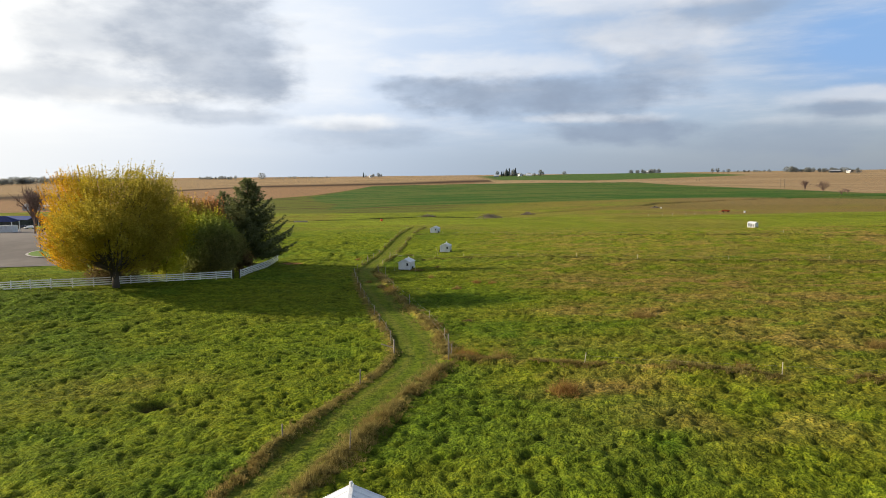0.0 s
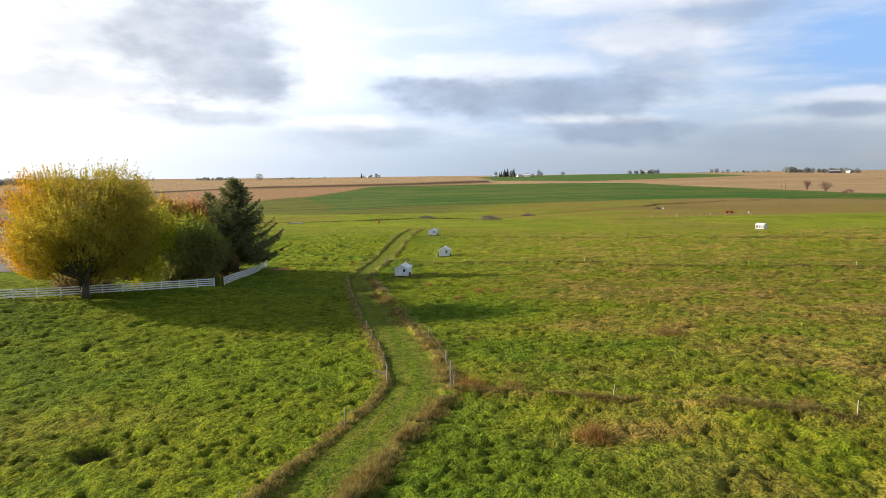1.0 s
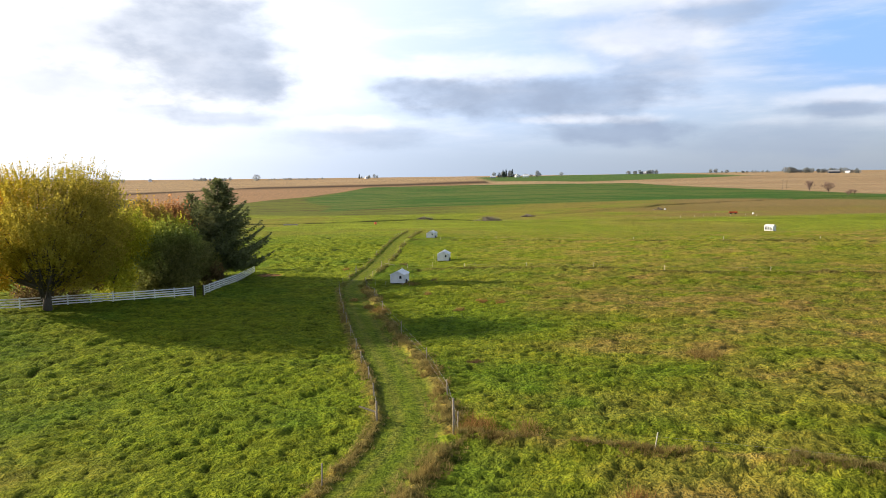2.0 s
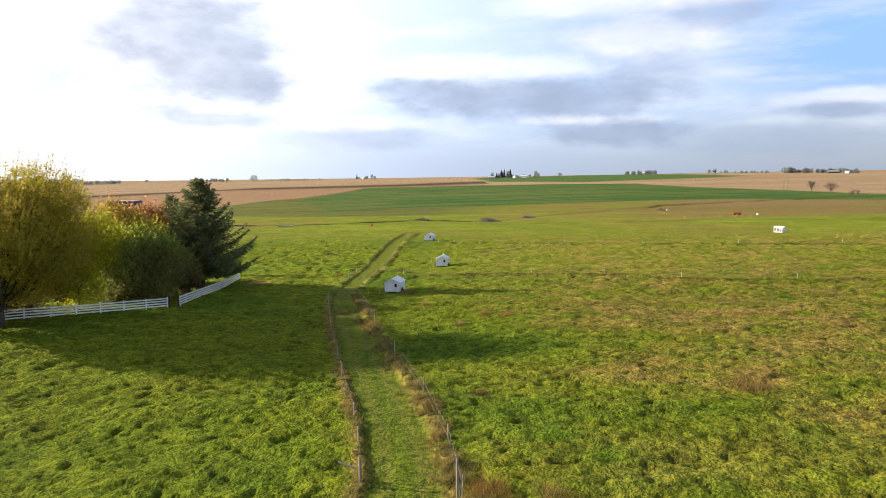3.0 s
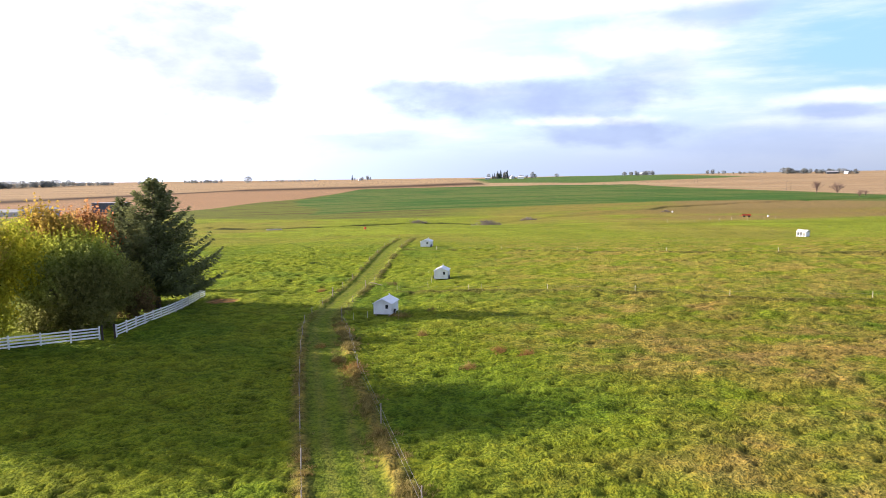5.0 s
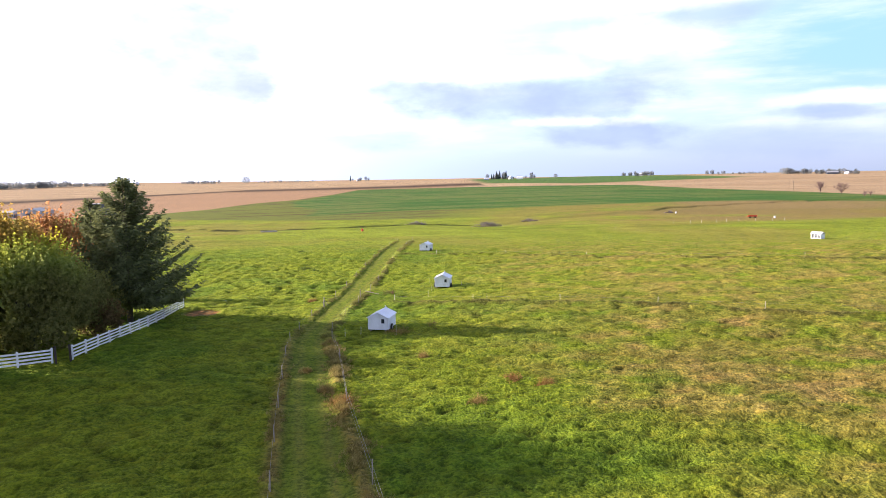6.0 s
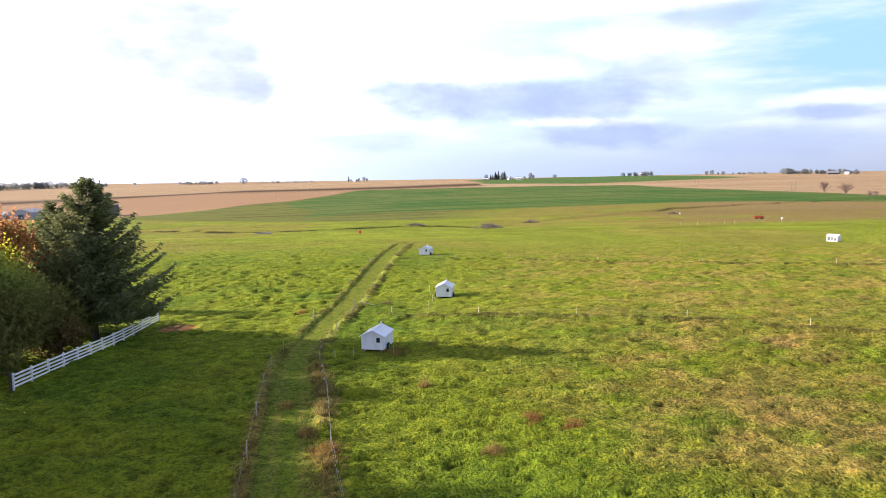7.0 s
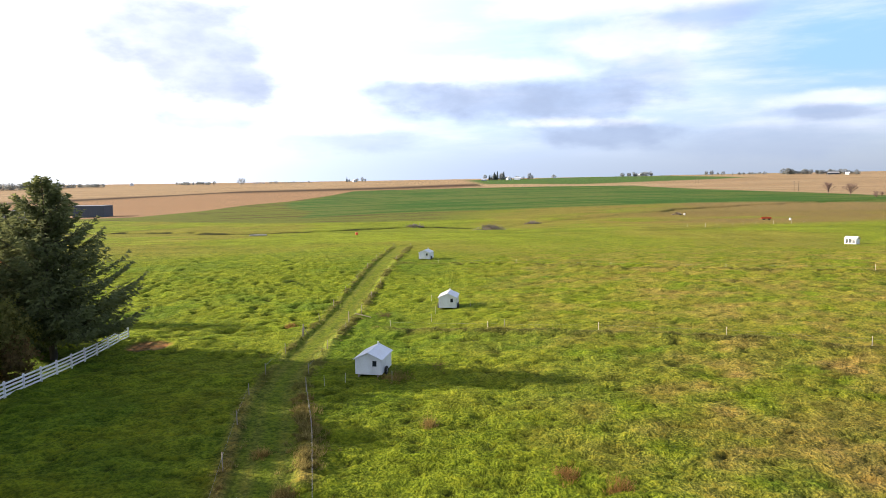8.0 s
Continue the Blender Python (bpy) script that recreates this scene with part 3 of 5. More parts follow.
def blades(name, x, y, z0, height, lean, width, tone, per, material, label, seed):
    """Tufts of single-triangle blades at the places given."""
    rng = np.random.default_rng(seed)
    n = len(x) * per
    rep = lambda a: np.repeat(a, per)
    hx, hy = rep(x) + rng.normal(0, 1, n) * rep(width) * 1.6, rep(y) + rng.normal(0, 1, n) * rep(width) * 1.6
    turn, tilt = rng.uniform(0, 2 * np.pi, n), rep(lean) * rng.uniform(0.2, 1.0, n)
    hgt = rep(height) * rng.uniform(0.55, 1.15, n)
    side = rng.uniform(0, 2 * np.pi, n)
    half = rep(width) * rng.uniform(0.25, 0.5, n)
    base = np.stack([hx, hy, rep(z0) - 0.03], -1)
    wide = np.stack([np.cos(side) * half, np.sin(side) * half, np.zeros(n)], -1)
    tip = base + np.stack([np.cos(turn) * tilt * hgt, np.sin(turn) * tilt * hgt, hgt], -1)
    verts = np.stack([base - wide, base + wide, tip], 1).reshape(-1, 3)
    shade = np.repeat(tone, per, 0)
    shade = shade * rng.uniform(0.75, 1.25, (n, 1))
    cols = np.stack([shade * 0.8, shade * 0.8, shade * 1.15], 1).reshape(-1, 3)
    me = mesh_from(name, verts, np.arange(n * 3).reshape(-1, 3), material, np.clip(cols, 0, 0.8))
    return tagged(new(name, me), label, name.replace("_", " "), kind="stuff")


def scatter(rng, n, y0, y1, power):
    y = y0 + (y1 - y0) * rng.uniform(0, 1, n) ** power
    x = rng.uniform(-1, 1, n) * (18 + 0.64 * (y - 8).clip(0, 92) + 0.42 * (y - 100).clip(0))
    keep = ~((x < -34) & (y > 96) & (y < 150))
    return x[keep], y[keep]


def pasture_grass():
    """Short bent blades thickest on the clumps of the nearer pasture."""
    rng = np.random.default_rng(4)
    x, y = scatter(rng, 240000, 14, 150, 1.05)
    col, tuft = cover(x, y)
    clump = clumps_at(x, y)
    keep = (clump * tuft > rng.uniform(0.1, 0.75, len(x))) & (rng.uniform(0, 1, len(x)) > step(110, 150, y))
    x, y, col, tuft, clump = x[keep], y[keep], col[keep], tuft[keep], clump[keep]
    h = 0.05 * (0.6 + 0.8 * clump) * (1 + (y - 60).clip(0, 90) / 200)
    w = 0.03 * rng.uniform(0.7, 1.4, len(x)) * (1 + (y - 50).clip(0, 90) / 130)
    # blades carry the same painted light: brighter the higher on a clump
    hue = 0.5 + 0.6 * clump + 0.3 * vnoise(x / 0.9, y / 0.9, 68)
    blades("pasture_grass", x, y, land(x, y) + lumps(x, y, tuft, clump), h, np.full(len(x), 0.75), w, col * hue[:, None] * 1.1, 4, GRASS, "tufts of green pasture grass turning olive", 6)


def dry_grass():
    rng = np.random.default_rng(9)
    xs, ys, hs = [], [], []
    for edge, count, spread, height in ((LANE_L, 5200, 0.3, 0.26), (LANE_R, 9500, 0.5, 0.36)):
        y = 12 + 238 * rng.uniform(0, 1, count) ** 1.5
        x = np.interp(y, LANE_Y, edge) + rng.normal(0, spread, count) * (1 - 0.4 * step(100, 130, y))
        keep = fbm(x / 1.5 + 40, y / 1.9, 19) > 0.48 + 0.08 * (edge is LANE_L) * (y > 55) * (y < 115) + 0.06 * (y > 118) - 0.14 * (y < 50)
        xs.append(x[keep]), ys.append(y[keep]), hs.append(height * rng.uniform(0.6, 1.2, keep.sum()) * (1 - 0.3 * step(95, 125, y[keep])))
    for line, count, height in zip(STRIPS, (2000, 1300, 600), (0.3, 0.2, 0.18)):
        x = rng.uniform(line[0, 0], line[-1, 0], count)
        y = np.interp(x, line[:, 0], line[:, 1]) + rng.normal(0, 0.45, count)
        keep = fbm(x / 1.7, y / 1.7, 23) > 0.5
        xs.append(x[keep]), ys.append(y[keep]), hs.append(np.full(keep.sum(), height))
    x, y, h = np.concatenate(xs), np.concatenate(ys), np.concatenate(hs)
    col, tuft = cover(x, y)
    tone = np.array((0.26, 0.21, 0.072)) * (0.6 + 0.8 * rng.uniform(0, 1, (len(x), 1))) * np.array((1, 1, 1))
    tone = np.where((y > 112)[:, None], tone * np.array((0.8, 0.95, 0.75)), tone)
    red = ((fbm(x / 3, y / 3, 29) > 0.55) & (y < 112))[:, None]
    tone = np.where(red, tone * np.array((0.95, 0.88, 0.85)), tone)
    blades("dry_grass", x, y, land(x, y) + lumps(x, y, tuft), h, np.full(len(x), 1.0), 0.035 + 0.055 * step(60, 200, y), tone, 12, STRAW, "tall dry straw-coloured grass along the fence lines", 10)


def dead_weeds(clumps):
    """Clumps of dead russet weeds."""
    rng = np.random.default_rng(100)
    xs, ys, hs, tones = [], [], [], []
    for x, y, wide, high, tone in clumps:
        n = int(80 * wide) + 20
        px, py = rng.normal(0, wide * 0.4, n), rng.normal(0, wide * 0.45, n)
        xs.append(x + px), ys.append(y + py), hs.append(high * np.exp(-((px / wide) ** 2)) * rng.uniform(0.25, 1.3, n))
        tones.append(np.array(tone) * rng.uniform(0.6, 1.3, (n, 1)))
    x, y = np.concatenate(xs), np.concatenate(ys)
    blades("dead_weeds", x, y, land(x, y), np.concatenate(hs), np.full(len(x), 0.9), np.full(len(x), 0.034), np.concatenate(tones), 7, STRAW, "scattered clumps of dead russet weeds in the pasture", 101)


pasture_grass()
dry_grass()
DARK_TUFT = (0.07, 0.1, 0.025)
RUST, FAWN, UMBER = (0.3, 0.17, 0.055), (0.3, 0.21, 0.068), (0.15, 0.095, 0.048)
dead_weeds([
    (19.0, 64.5, 1.6, 0.7, FAWN), (7.4, 40.8, 1.2, 0.7, RUST), (19.4, 43.3, 1.0, 0.7, RUST), (31.3, 48.2, 1.3, 0.7, FAWN), (1.6, 50.6, 1.6, 0.9, RUST), (4.2, 50.0, 1.4, 0.7, FAWN),
    (4.6, 95.8, 1.0, 0.6, RUST), (6.8, 94.2, 0.9, 0.6, RUST), (-1.9, 104.4, 0.7, 0.6, FAWN), (-7.0, 91.5, 1.0, 0.9, RUST), (-8.6, 95.0, 0.8, 0.6, FAWN), (-7.4, 144.6, 1.6, 0.6, UMBER), (-17.4, 141, 1.1, 0.5, RUST),
    (-4.6, 116.2, 1.6, 0.5, FAWN), (-1.2, 118.6, 1.2, 0.5, UMBER), (2.4, 66.0, 0.8, 0.35, UMBER), (1.9, 91.0, 0.8, 0.5, FAWN), (9.4, 88.2, 1.0, 0.4, FAWN), (-11.0, 100.4, 0.7, 0.5, FAWN), (-24.6, 176, 2.0, 0.6, DARK_TUFT), (-22.6, 173, 1.2, 0.5, DARK_TUFT), (-31, 205, 1.2, 0.7, DARK_TUFT)])

# ---------------------------------------------------------------- trees


def leaf_quads(centres, ways, sizes, tones, rng):
    """Small bent leaf sprays: two triangles each, facing about the way given."""
    n = len(centres)
    spin = rng.normal(0, 1, (n, 3))
    ways = ways + 0.9 * spin
    ways /= np.linalg.norm(ways, axis=1, keepdims=True) + 1e-9
    u = np.cross(ways, rng.normal(0, 1, (n, 3)))
    u /= np.linalg.norm(u, axis=1, keepdims=True) + 1e-9
    v = np.cross(ways, u)
    s = sizes[:, None]
    corners = [centres - u * s * 0.5, centres + v * s * 0.42 + ways * s * 0.12, centres + u * s * 0.62, centres - v * s * 0.42 + ways * s * 0.12]
    verts = np.stack(corners, 1).reshape(-1, 3)
    return verts, np.arange(4 * n).reshape(-1, 4), np.repeat(tones, 4, 0)


def limbs(bm, start, tips, r, rng, lift=0.35):
    """Limbs that bend from the stem to the given tips."""
    for tip in tips:
        a = Vector(start)
        b = Vector(tip)
        mid = a.lerp(b, 0.5) + Vector((rng.normal(0, 0.3), rng.normal(0, 0.3), (b - a).length * 0.1 * lift))
        rod(bm, a, mid, r, r * 0.6, 6)
        rod(bm, mid, b, r * 0.6, r * 0.2, 5)
        for _ in range(3):
            c = mid.lerp(b, rng.uniform(0.1, 0.9))
            d = c + Vector(rng.normal(0, 1, 3)).normalized() * (b - a).length * 0.16
            rod(bm, c, d, r * 0.3, r * 0.08, 4)


def broadleaf(name, x, y, blobs, count, size, palette, seed, label, trunk=0.3, hollow=0.55, fork=0.28, sparse=0.0, shoots=0.4, shoot=0.075, vase=0):
    """A tree or shrub from crown masses (centre, half axes), filled with leaf sprays that thicken to the outside."""
    rng = np.random.default_rng(seed)
    z = z_at(x, y)
    root = thing(name, pose(x, y, z), label, "shrub" if "shrub" in name else "tree")
    blobs = [(np.array(c, float), np.array(r, float)) for c, r in blobs]
    vol = np.array([np.prod(r) ** (2 / 3) for _, r in blobs])
    pick = rng.choice(len(blobs), count, p=vol / vol.sum())
    ways = rng.normal(0, 1, (count, 3))
    ways /= np.linalg.norm(ways, axis=1, keepdims=True)
    depth = hollow + (1 - hollow) * rng.uniform(0, 1, count) ** 0.6
    c, r = np.array([b[0] for b in blobs])[pick], np.array([b[1] for b in blobs])[pick]
    # an uneven outline: each way has its own reach, with gaps between the boughs
    lumpy = 0.70 + 0.48 * fbm(ways[:, 0] * 3.4 + pick * 7 + 20, ways[:, 1] * 3.4 + ways[:, 2] * 4.3 + 20, seed)
    at = c + ways * r * (depth * lumpy)[:, None]
    gaps = fbm(at[:, 0] / 1.5 + 50, at[:, 2] / 1.1 + at[:, 1] / 1.6 + 50, seed + 3) > 0.37 + sparse
    keep = gaps & (at[:, 2] > 0.15)
    at, ways, depth = at[keep], ways[keep], depth[keep]
    # leaves strung along rising twigs give the feathery outline
    span = at[:, 2].max()
    twigs = rng.choice(len(at), int(len(at) * shoots / 9))
    out = at[twigs] - np.array((0, 0, 0.12 * span))
    out = out / (np.linalg.norm(out, axis=1, keepdims=True) + 1e-9) + np.array((0, 0, 0.45))
    reach = shoot * span * rng.uniform(0.5, 1.2, len(twigs))
    strung = np.repeat(at[twigs], 9, 0) + np.repeat(out * reach[:, None], 9, 0) * np.tile(np.linspace(-0.5, 1, 9), len(twigs))[:, None] + rng.normal(0, size * 0.18, (9 * len(twigs), 3))
    whole = rng.uniform(0, 1, len(at)) > shoots
    at, ways = np.concatenate([at[whole], strung]), np.concatenate([ways[whole], np.repeat(ways[twigs], 9, 0)])
    at[:, 2] = np.maximum(at[:, 2], 0.1)
    lo, hi = at.min(0), at.max(0)
    f = (at - lo) / (hi - lo)
    tones = palette(f[:, 0], f[:, 1], f[:, 2], fbm(at[:, 0] / 2.2 + 9, at[:, 2] / 2.2 + at[:, 1] / 3 + 9, seed + 5))
    tones = tones * rng.uniform(0.7, 1.25, (len(at), 1))
    verts, faces, cols = leaf_quads(at, ways, size * rng.uniform(0.6, 1.3, len(at)), tones, rng)
    part("crown", mesh_from("crown", verts, faces, LEAVES, cols), root)
    bm = bmesh.new()
    top = max(b[0][2] for b in blobs)
    start = Vector((0, 0, max(0.5, top * fork)))
    rod(bm, (0, 0, -0.3), start, trunk * 1.25, trunk * 0.85, 10)
    tips = [b[0] + np.clip(rng.normal(0, 0.4, 3), -0.6, 0.6) * b[1] for b in blobs for _ in range(4)] + [b[0] * 1.0 for b in blobs]
    tips = [v for v in tips if v[2] > start.z + 1.2] or tips
    limbs(bm, start, [(t[0] * 0.9, t[1] * 0.9, min(max(t[2] * 0.95, start.z + 0.4), top * 1.02)) for t in tips], trunk * 0.42, rng)
    # long thin boughs that fan up from the fork
    for _ in range(vase):
        far = at[rng.integers(len(at))] * 0.93
        if far[2] > start.z + 1.0 + 0.55 * math.hypot(far[0], far[1]):
            low = start + Vector((0, 0, rng.uniform(-0.5, 0.4) * start.z)) + Vector(rng.normal(0, 0.2, 3))
            mid = low.lerp(Vector(far), 0.45) + Vector((-0.14 * far[0], -0.14 * far[1], 0.1 * far[2]))
            rod(bm, low, mid, 0.07, 0.045, 5), rod(bm, mid, far, 0.045, 0.012, 4)
    part("trunk", bm_mesh("trunk", bm, BARK, True), root)
    return root


def tone_mix(*stops):
    """Palette helper: blends colours by a 0 to 1 value."""
    cols = np.array(stops)
    at = np.linspace(0, 1, len(stops))
    return lambda v: np.stack([np.interp(np.clip(v, 0, 1), at, cols[:, i]) for i in range(3)], -1)


GOLD = tone_mix((0.66, 0.26, 0.01), (0.58, 0.34, 0.016), (0.47, 0.36, 0.03), (0.46, 0.38, 0.045), (0.46, 0.38, 0.06))
TAWNY = tone_mix((0.46, 0.36, 0.06), (0.46, 0.29, 0.075), (0.42, 0.22, 0.08))
LIME = tone_mix((0.56, 0.48, 0.03), (0.4, 0.42, 0.045), (0.31, 0.36, 0.08), (0.26, 0.25, 0.08))
FIRE = tone_mix((0.4, 0.16, 0.09), (0.44, 0.23, 0.09), (0.42, 0.31, 0.09))
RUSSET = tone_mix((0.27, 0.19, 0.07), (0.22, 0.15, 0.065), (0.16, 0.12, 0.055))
SHADE_GREEN = tone_mix((0.24, 0.26, 0.05), (0.16, 0.17, 0.045), (0.12, 0.11, 0.04))


def maple():
    blobs = [((-0.6, 1.8, 10.2), (7.6, 8.4, 5.9)), ((-5.0, 1.6, 8.6), (5.0, 6.0, 4.9)), ((3.4, 4.0, 9.2), (4.6, 6.4, 5.4)), ((-5.4, -0.4, 5.6), (3.4, 4.4, 3.0)), ((2.6, 3.6, 12.4), (4.8, 5.4, 3.5)),
             ((-4.2, 1.0, 12.2), (4.8, 5.4, 3.5)), ((-2.6, -4.4, 6.6), (4.4, 4.4, 3.6)), ((2.6, -3.8, 7.4), (3.8, 4.6, 3.2)), ((3.8, 3.0, 5.6), (3.2, 4.6, 3.0)), ((-3.8, -1.6, 4.0), (2.8, 3.0, 1.8)), ((-0.4, -6.0, 8.4), (4.4, 4.2, 3.6)), ((0.4, 7.0, 8.0), (4.0, 4.6, 4.6)), ((2.2, 1.0, 3.8), (4.0, 4.0, 2.4))]
    broadleaf("maple_tree", -43.3, 89.8, blobs, 140000, 0.185, lambda u, v, w, n: GOLD(u * 1.3 + 0.25 * (w - 0.4) + 0.35 * (n - 0.5) - 0.06), 3,
              "large rounded maple with golden autumn leaves beside the fence", trunk=0.42, fork=0.16, sparse=0.02, hollow=0.35, shoots=0.85, shoot=0.042, vase=140)


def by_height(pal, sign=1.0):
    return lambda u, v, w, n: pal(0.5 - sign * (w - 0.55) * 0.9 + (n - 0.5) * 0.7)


maple()
# yellowing top; sunlit left and dim lower right are also put into the colour
broadleaf("crabapple_tree", -37.4, 109.5, [((-0.8, 0.5, 5.2), (5.4, 5.6, 5.0)), ((-3.6, -0.5, 3.6), (4.2, 3.8, 4.0)), ((1.4, 2.4, 4.2), (3.4, 4.8, 4.2)), ((-0.4, -0.4, 6.8), (4.0, 3.8, 2.8)), ((-2.8, 0, 6.8), (3.2, 3.4, 2.8)), ((1.6, 6.0, 3.4), (2.8, 4.0, 3.2)), ((-2.5, -1.2, 1.8), (4.2, 2.8, 2.4)), ((1.2, -1.2, 1.8), (3.6, 2.8, 2.4)), ((-1.5, 5.0, 5.4), (4.0, 4.4, 5.0)), ((-1.2, -3.6, 4.9), (3.6, 4.4, 4.5)), ((1.8, 8.5, 2.6), (2.6, 3.6, 3.0))], 62000, 0.25,
          lambda u, v, w, n: LIME(0.47 - 1.05 * (w - 0.62) + 0.85 * (u - 0.4) + 0.6 * (n - 0.5)), 11, "dense dark green tree with yellowing top behind the fence", trunk=0.22, hollow=0.35, sparse=-0.12)
broadleaf("yellow_tree", -41.8, 113.0, [((0, 0, 7.6), (4.6, 4.0, 4.8)), ((-1.5, 0.5, 10.0), (2.3, 2.3, 3.0)), ((1.6, 0, 8.8), (2.4, 2.2, 3.2)), ((-2.4, 0, 5.2), (2.6, 2.6, 2.8)), ((0.5, 0.5, 3.6), (4.2, 4.0, 3.6))], 18000, 0.32,
          lambda u, v, w, n: TAWNY(0.4 + 1.2 * (n - 0.5) - 0.4 * (w - 0.6)), 12, "slender yellow and orange autumn tree", trunk=0.2, sparse=-0.02, hollow=0.4)
broadleaf("red_tree", -42.6, 121.0, [((0, 0, 7.6), (4.4, 4.0, 5.0)), ((1.4, 0, 9.8), (2.6, 2.4, 3.0)), ((-1.8, 0, 7.4), (3.0, 2.5, 3.8))], 13000, 0.32,
          lambda u, v, w, n: FIRE(0.3 + 0.9 * (n - 0.4)), 13, "autumn tree with rusty red leaves", trunk=0.2, sparse=-0.02, hollow=0.4)
broadleaf("lime_shrub", -40.6, 99.6, [((0, 0, 3.0), (3.0, 2.6, 3.2)), ((-0.8, -0.4, 5.6), (3.0, 2.8, 3.4)), ((-0.4, 1.2, 7.2), (2.9, 3.0, 3.2)), ((-1.6, -3.4, 5.2), (2.4, 2.6, 3.4)), ((0.2, 3.8, 7.2), (3.2, 3.4, 4.0))], 30000, 0.24, lambda u, v, w, n: LIME(0.12 + 0.5 * (n - 0.35)), 14,
          "yellow-green shrub behind the white fence", trunk=0.08, hollow=0.4)
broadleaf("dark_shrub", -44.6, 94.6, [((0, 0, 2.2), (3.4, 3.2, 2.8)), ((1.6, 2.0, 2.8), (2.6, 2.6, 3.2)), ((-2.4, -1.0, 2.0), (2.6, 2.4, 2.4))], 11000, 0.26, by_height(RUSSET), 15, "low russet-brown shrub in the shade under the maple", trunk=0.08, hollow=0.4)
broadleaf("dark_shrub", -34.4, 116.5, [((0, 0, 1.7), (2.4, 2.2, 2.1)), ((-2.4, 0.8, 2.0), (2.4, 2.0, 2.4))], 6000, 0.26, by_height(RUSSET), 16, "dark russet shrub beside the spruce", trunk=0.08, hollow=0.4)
# unseen behind the spruces; added to cast the shadow band on the grass
broadleaf("dark_tree", -52.0, 148.2, [((0, 0, 5.0), (3.4, 4.2, 4.4)), ((0.6, 0.6, 8.4), (2.8, 3.2, 3.2)), ((-1.6, 0.2, 4.0), (2.6, 3.0, 3.4))], 15000, 0.28, by_height(SHADE_GREEN), 17, "dark green leafy tree behind the spruces", trunk=0.16, hollow=0.4)


def conifer(x, y, height, reach, seed, label, skew=None, count=46, boughs=9, low=0.05):
    """A spruce: drooping boughs in whorls, each hung with needle sprays."""
    rng = np.random.default_rng(seed)
    root = thing("spruce_tree", pose(x, y, z_at(x, y)), label, "tree")
    bm = bmesh.new()
    rod(bm, (0, 0, -0.3), (0, 0, height * 0.6), 0.34, 0.17, 10)
    rod(bm, (0, 0, height * 0.6), (0, 0, height * 0.99), 0.17, 0.03, 8)
    V, W, C = [], [], []
    for level in range(count):
        f = (level + 0.5) / count
        z = height * (low + (1 - low) * f)
        spread = reach * (1 - f) ** 0.88 * (0.6 + 0.4 * min(1, f / 0.10)) + 0.25
        for b in range(max(4, int(boughs * (1 - 0.45 * f)))):
            a = rng.uniform(0, 2 * np.pi)
            length = spread * rng.uniform(0.72, 1.12)
            if skew is not None:
                length *= 1 + skew * max(0.0, math.cos(a)) ** 2 * (1 - f) ** 1.5
            droop = -0.34 + 0.85 * f
            s = np.linspace(0.12, 1, max(5, int(length * 6.5)))
            px, py = np.cos(a) * s * length, np.sin(a) * s * length
            pz = z + length * (droop * s + 0.44 * s**2.3) - 0.08 * length
            way = np.array((math.cos(a), math.sin(a), droop * 0.6))
            tip = (px[-1], py[-1], pz[-1])
            if length > 1.6 and b % 2 == 0:
                rod(bm, (0, 0, z - 0.08 * length), (px[len(s) // 2], py[len(s) // 2], pz[len(s) // 2]), 0.045, 0.03, 4)
                rod(bm, (px[len(s) // 2], py[len(s) // 2], pz[len(s) // 2]), tip, 0.03, 0.01, 4)
            for q in range(len(s)):
                for k in range(4):
                    fan = (1 - 0.7 * s[q]) * length * 0.27 + 0.14
                    side = rng.normal(0, 0.55) * fan
                    V.append((px[q] - math.sin(a) * side, py[q] + math.cos(a) * side, pz[q] - abs(rng.normal(0, 0.17)) - 0.03))
                    W.append(way + np.array((-math.sin(a), math.cos(a), 0)) * np.sign(side) * 0.8)
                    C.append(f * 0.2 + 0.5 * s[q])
    V, W, C = np.array(V), np.array(W), np.array(C)
    n = len(V)
    W = W + rng.normal(0, 0.22, (n, 3)) + np.array((0, 0, -0.22))
    W /= np.linalg.norm(W, axis=1, keepdims=True)
    side = np.cross(W, rng.normal(0, 1, (n, 3)))
    side /= np.linalg.norm(side, axis=1, keepdims=True)
    long, wide = 0.42 * rng.uniform(0.6, 1.4, n)[:, None], 0.125 * rng.uniform(0.7, 1.3, n)[:, None]
    verts = np.stack([V - side * wide, V + W * long * 0.5 - side * wide * 0.2 + 0, V + W * long, V + side * wide], 1).reshape(-1, 3)
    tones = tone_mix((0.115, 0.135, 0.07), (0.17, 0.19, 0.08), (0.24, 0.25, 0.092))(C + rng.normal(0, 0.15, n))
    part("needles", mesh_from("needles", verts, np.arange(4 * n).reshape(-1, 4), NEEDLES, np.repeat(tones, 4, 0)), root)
    part("trunk", bm_mesh("trunk", bm, BARK, True), root)
    return root


conifer(-35.5, 125.3, 16.2, 7.0, 21, "tall dark green spruce with drooping boughs", skew=0.35, low=0.17, count=42, boughs=11)
conifer(-41.2, 129.2, 14.2, 5.4, 22, "smaller dark green spruce beside a taller one", count=36)


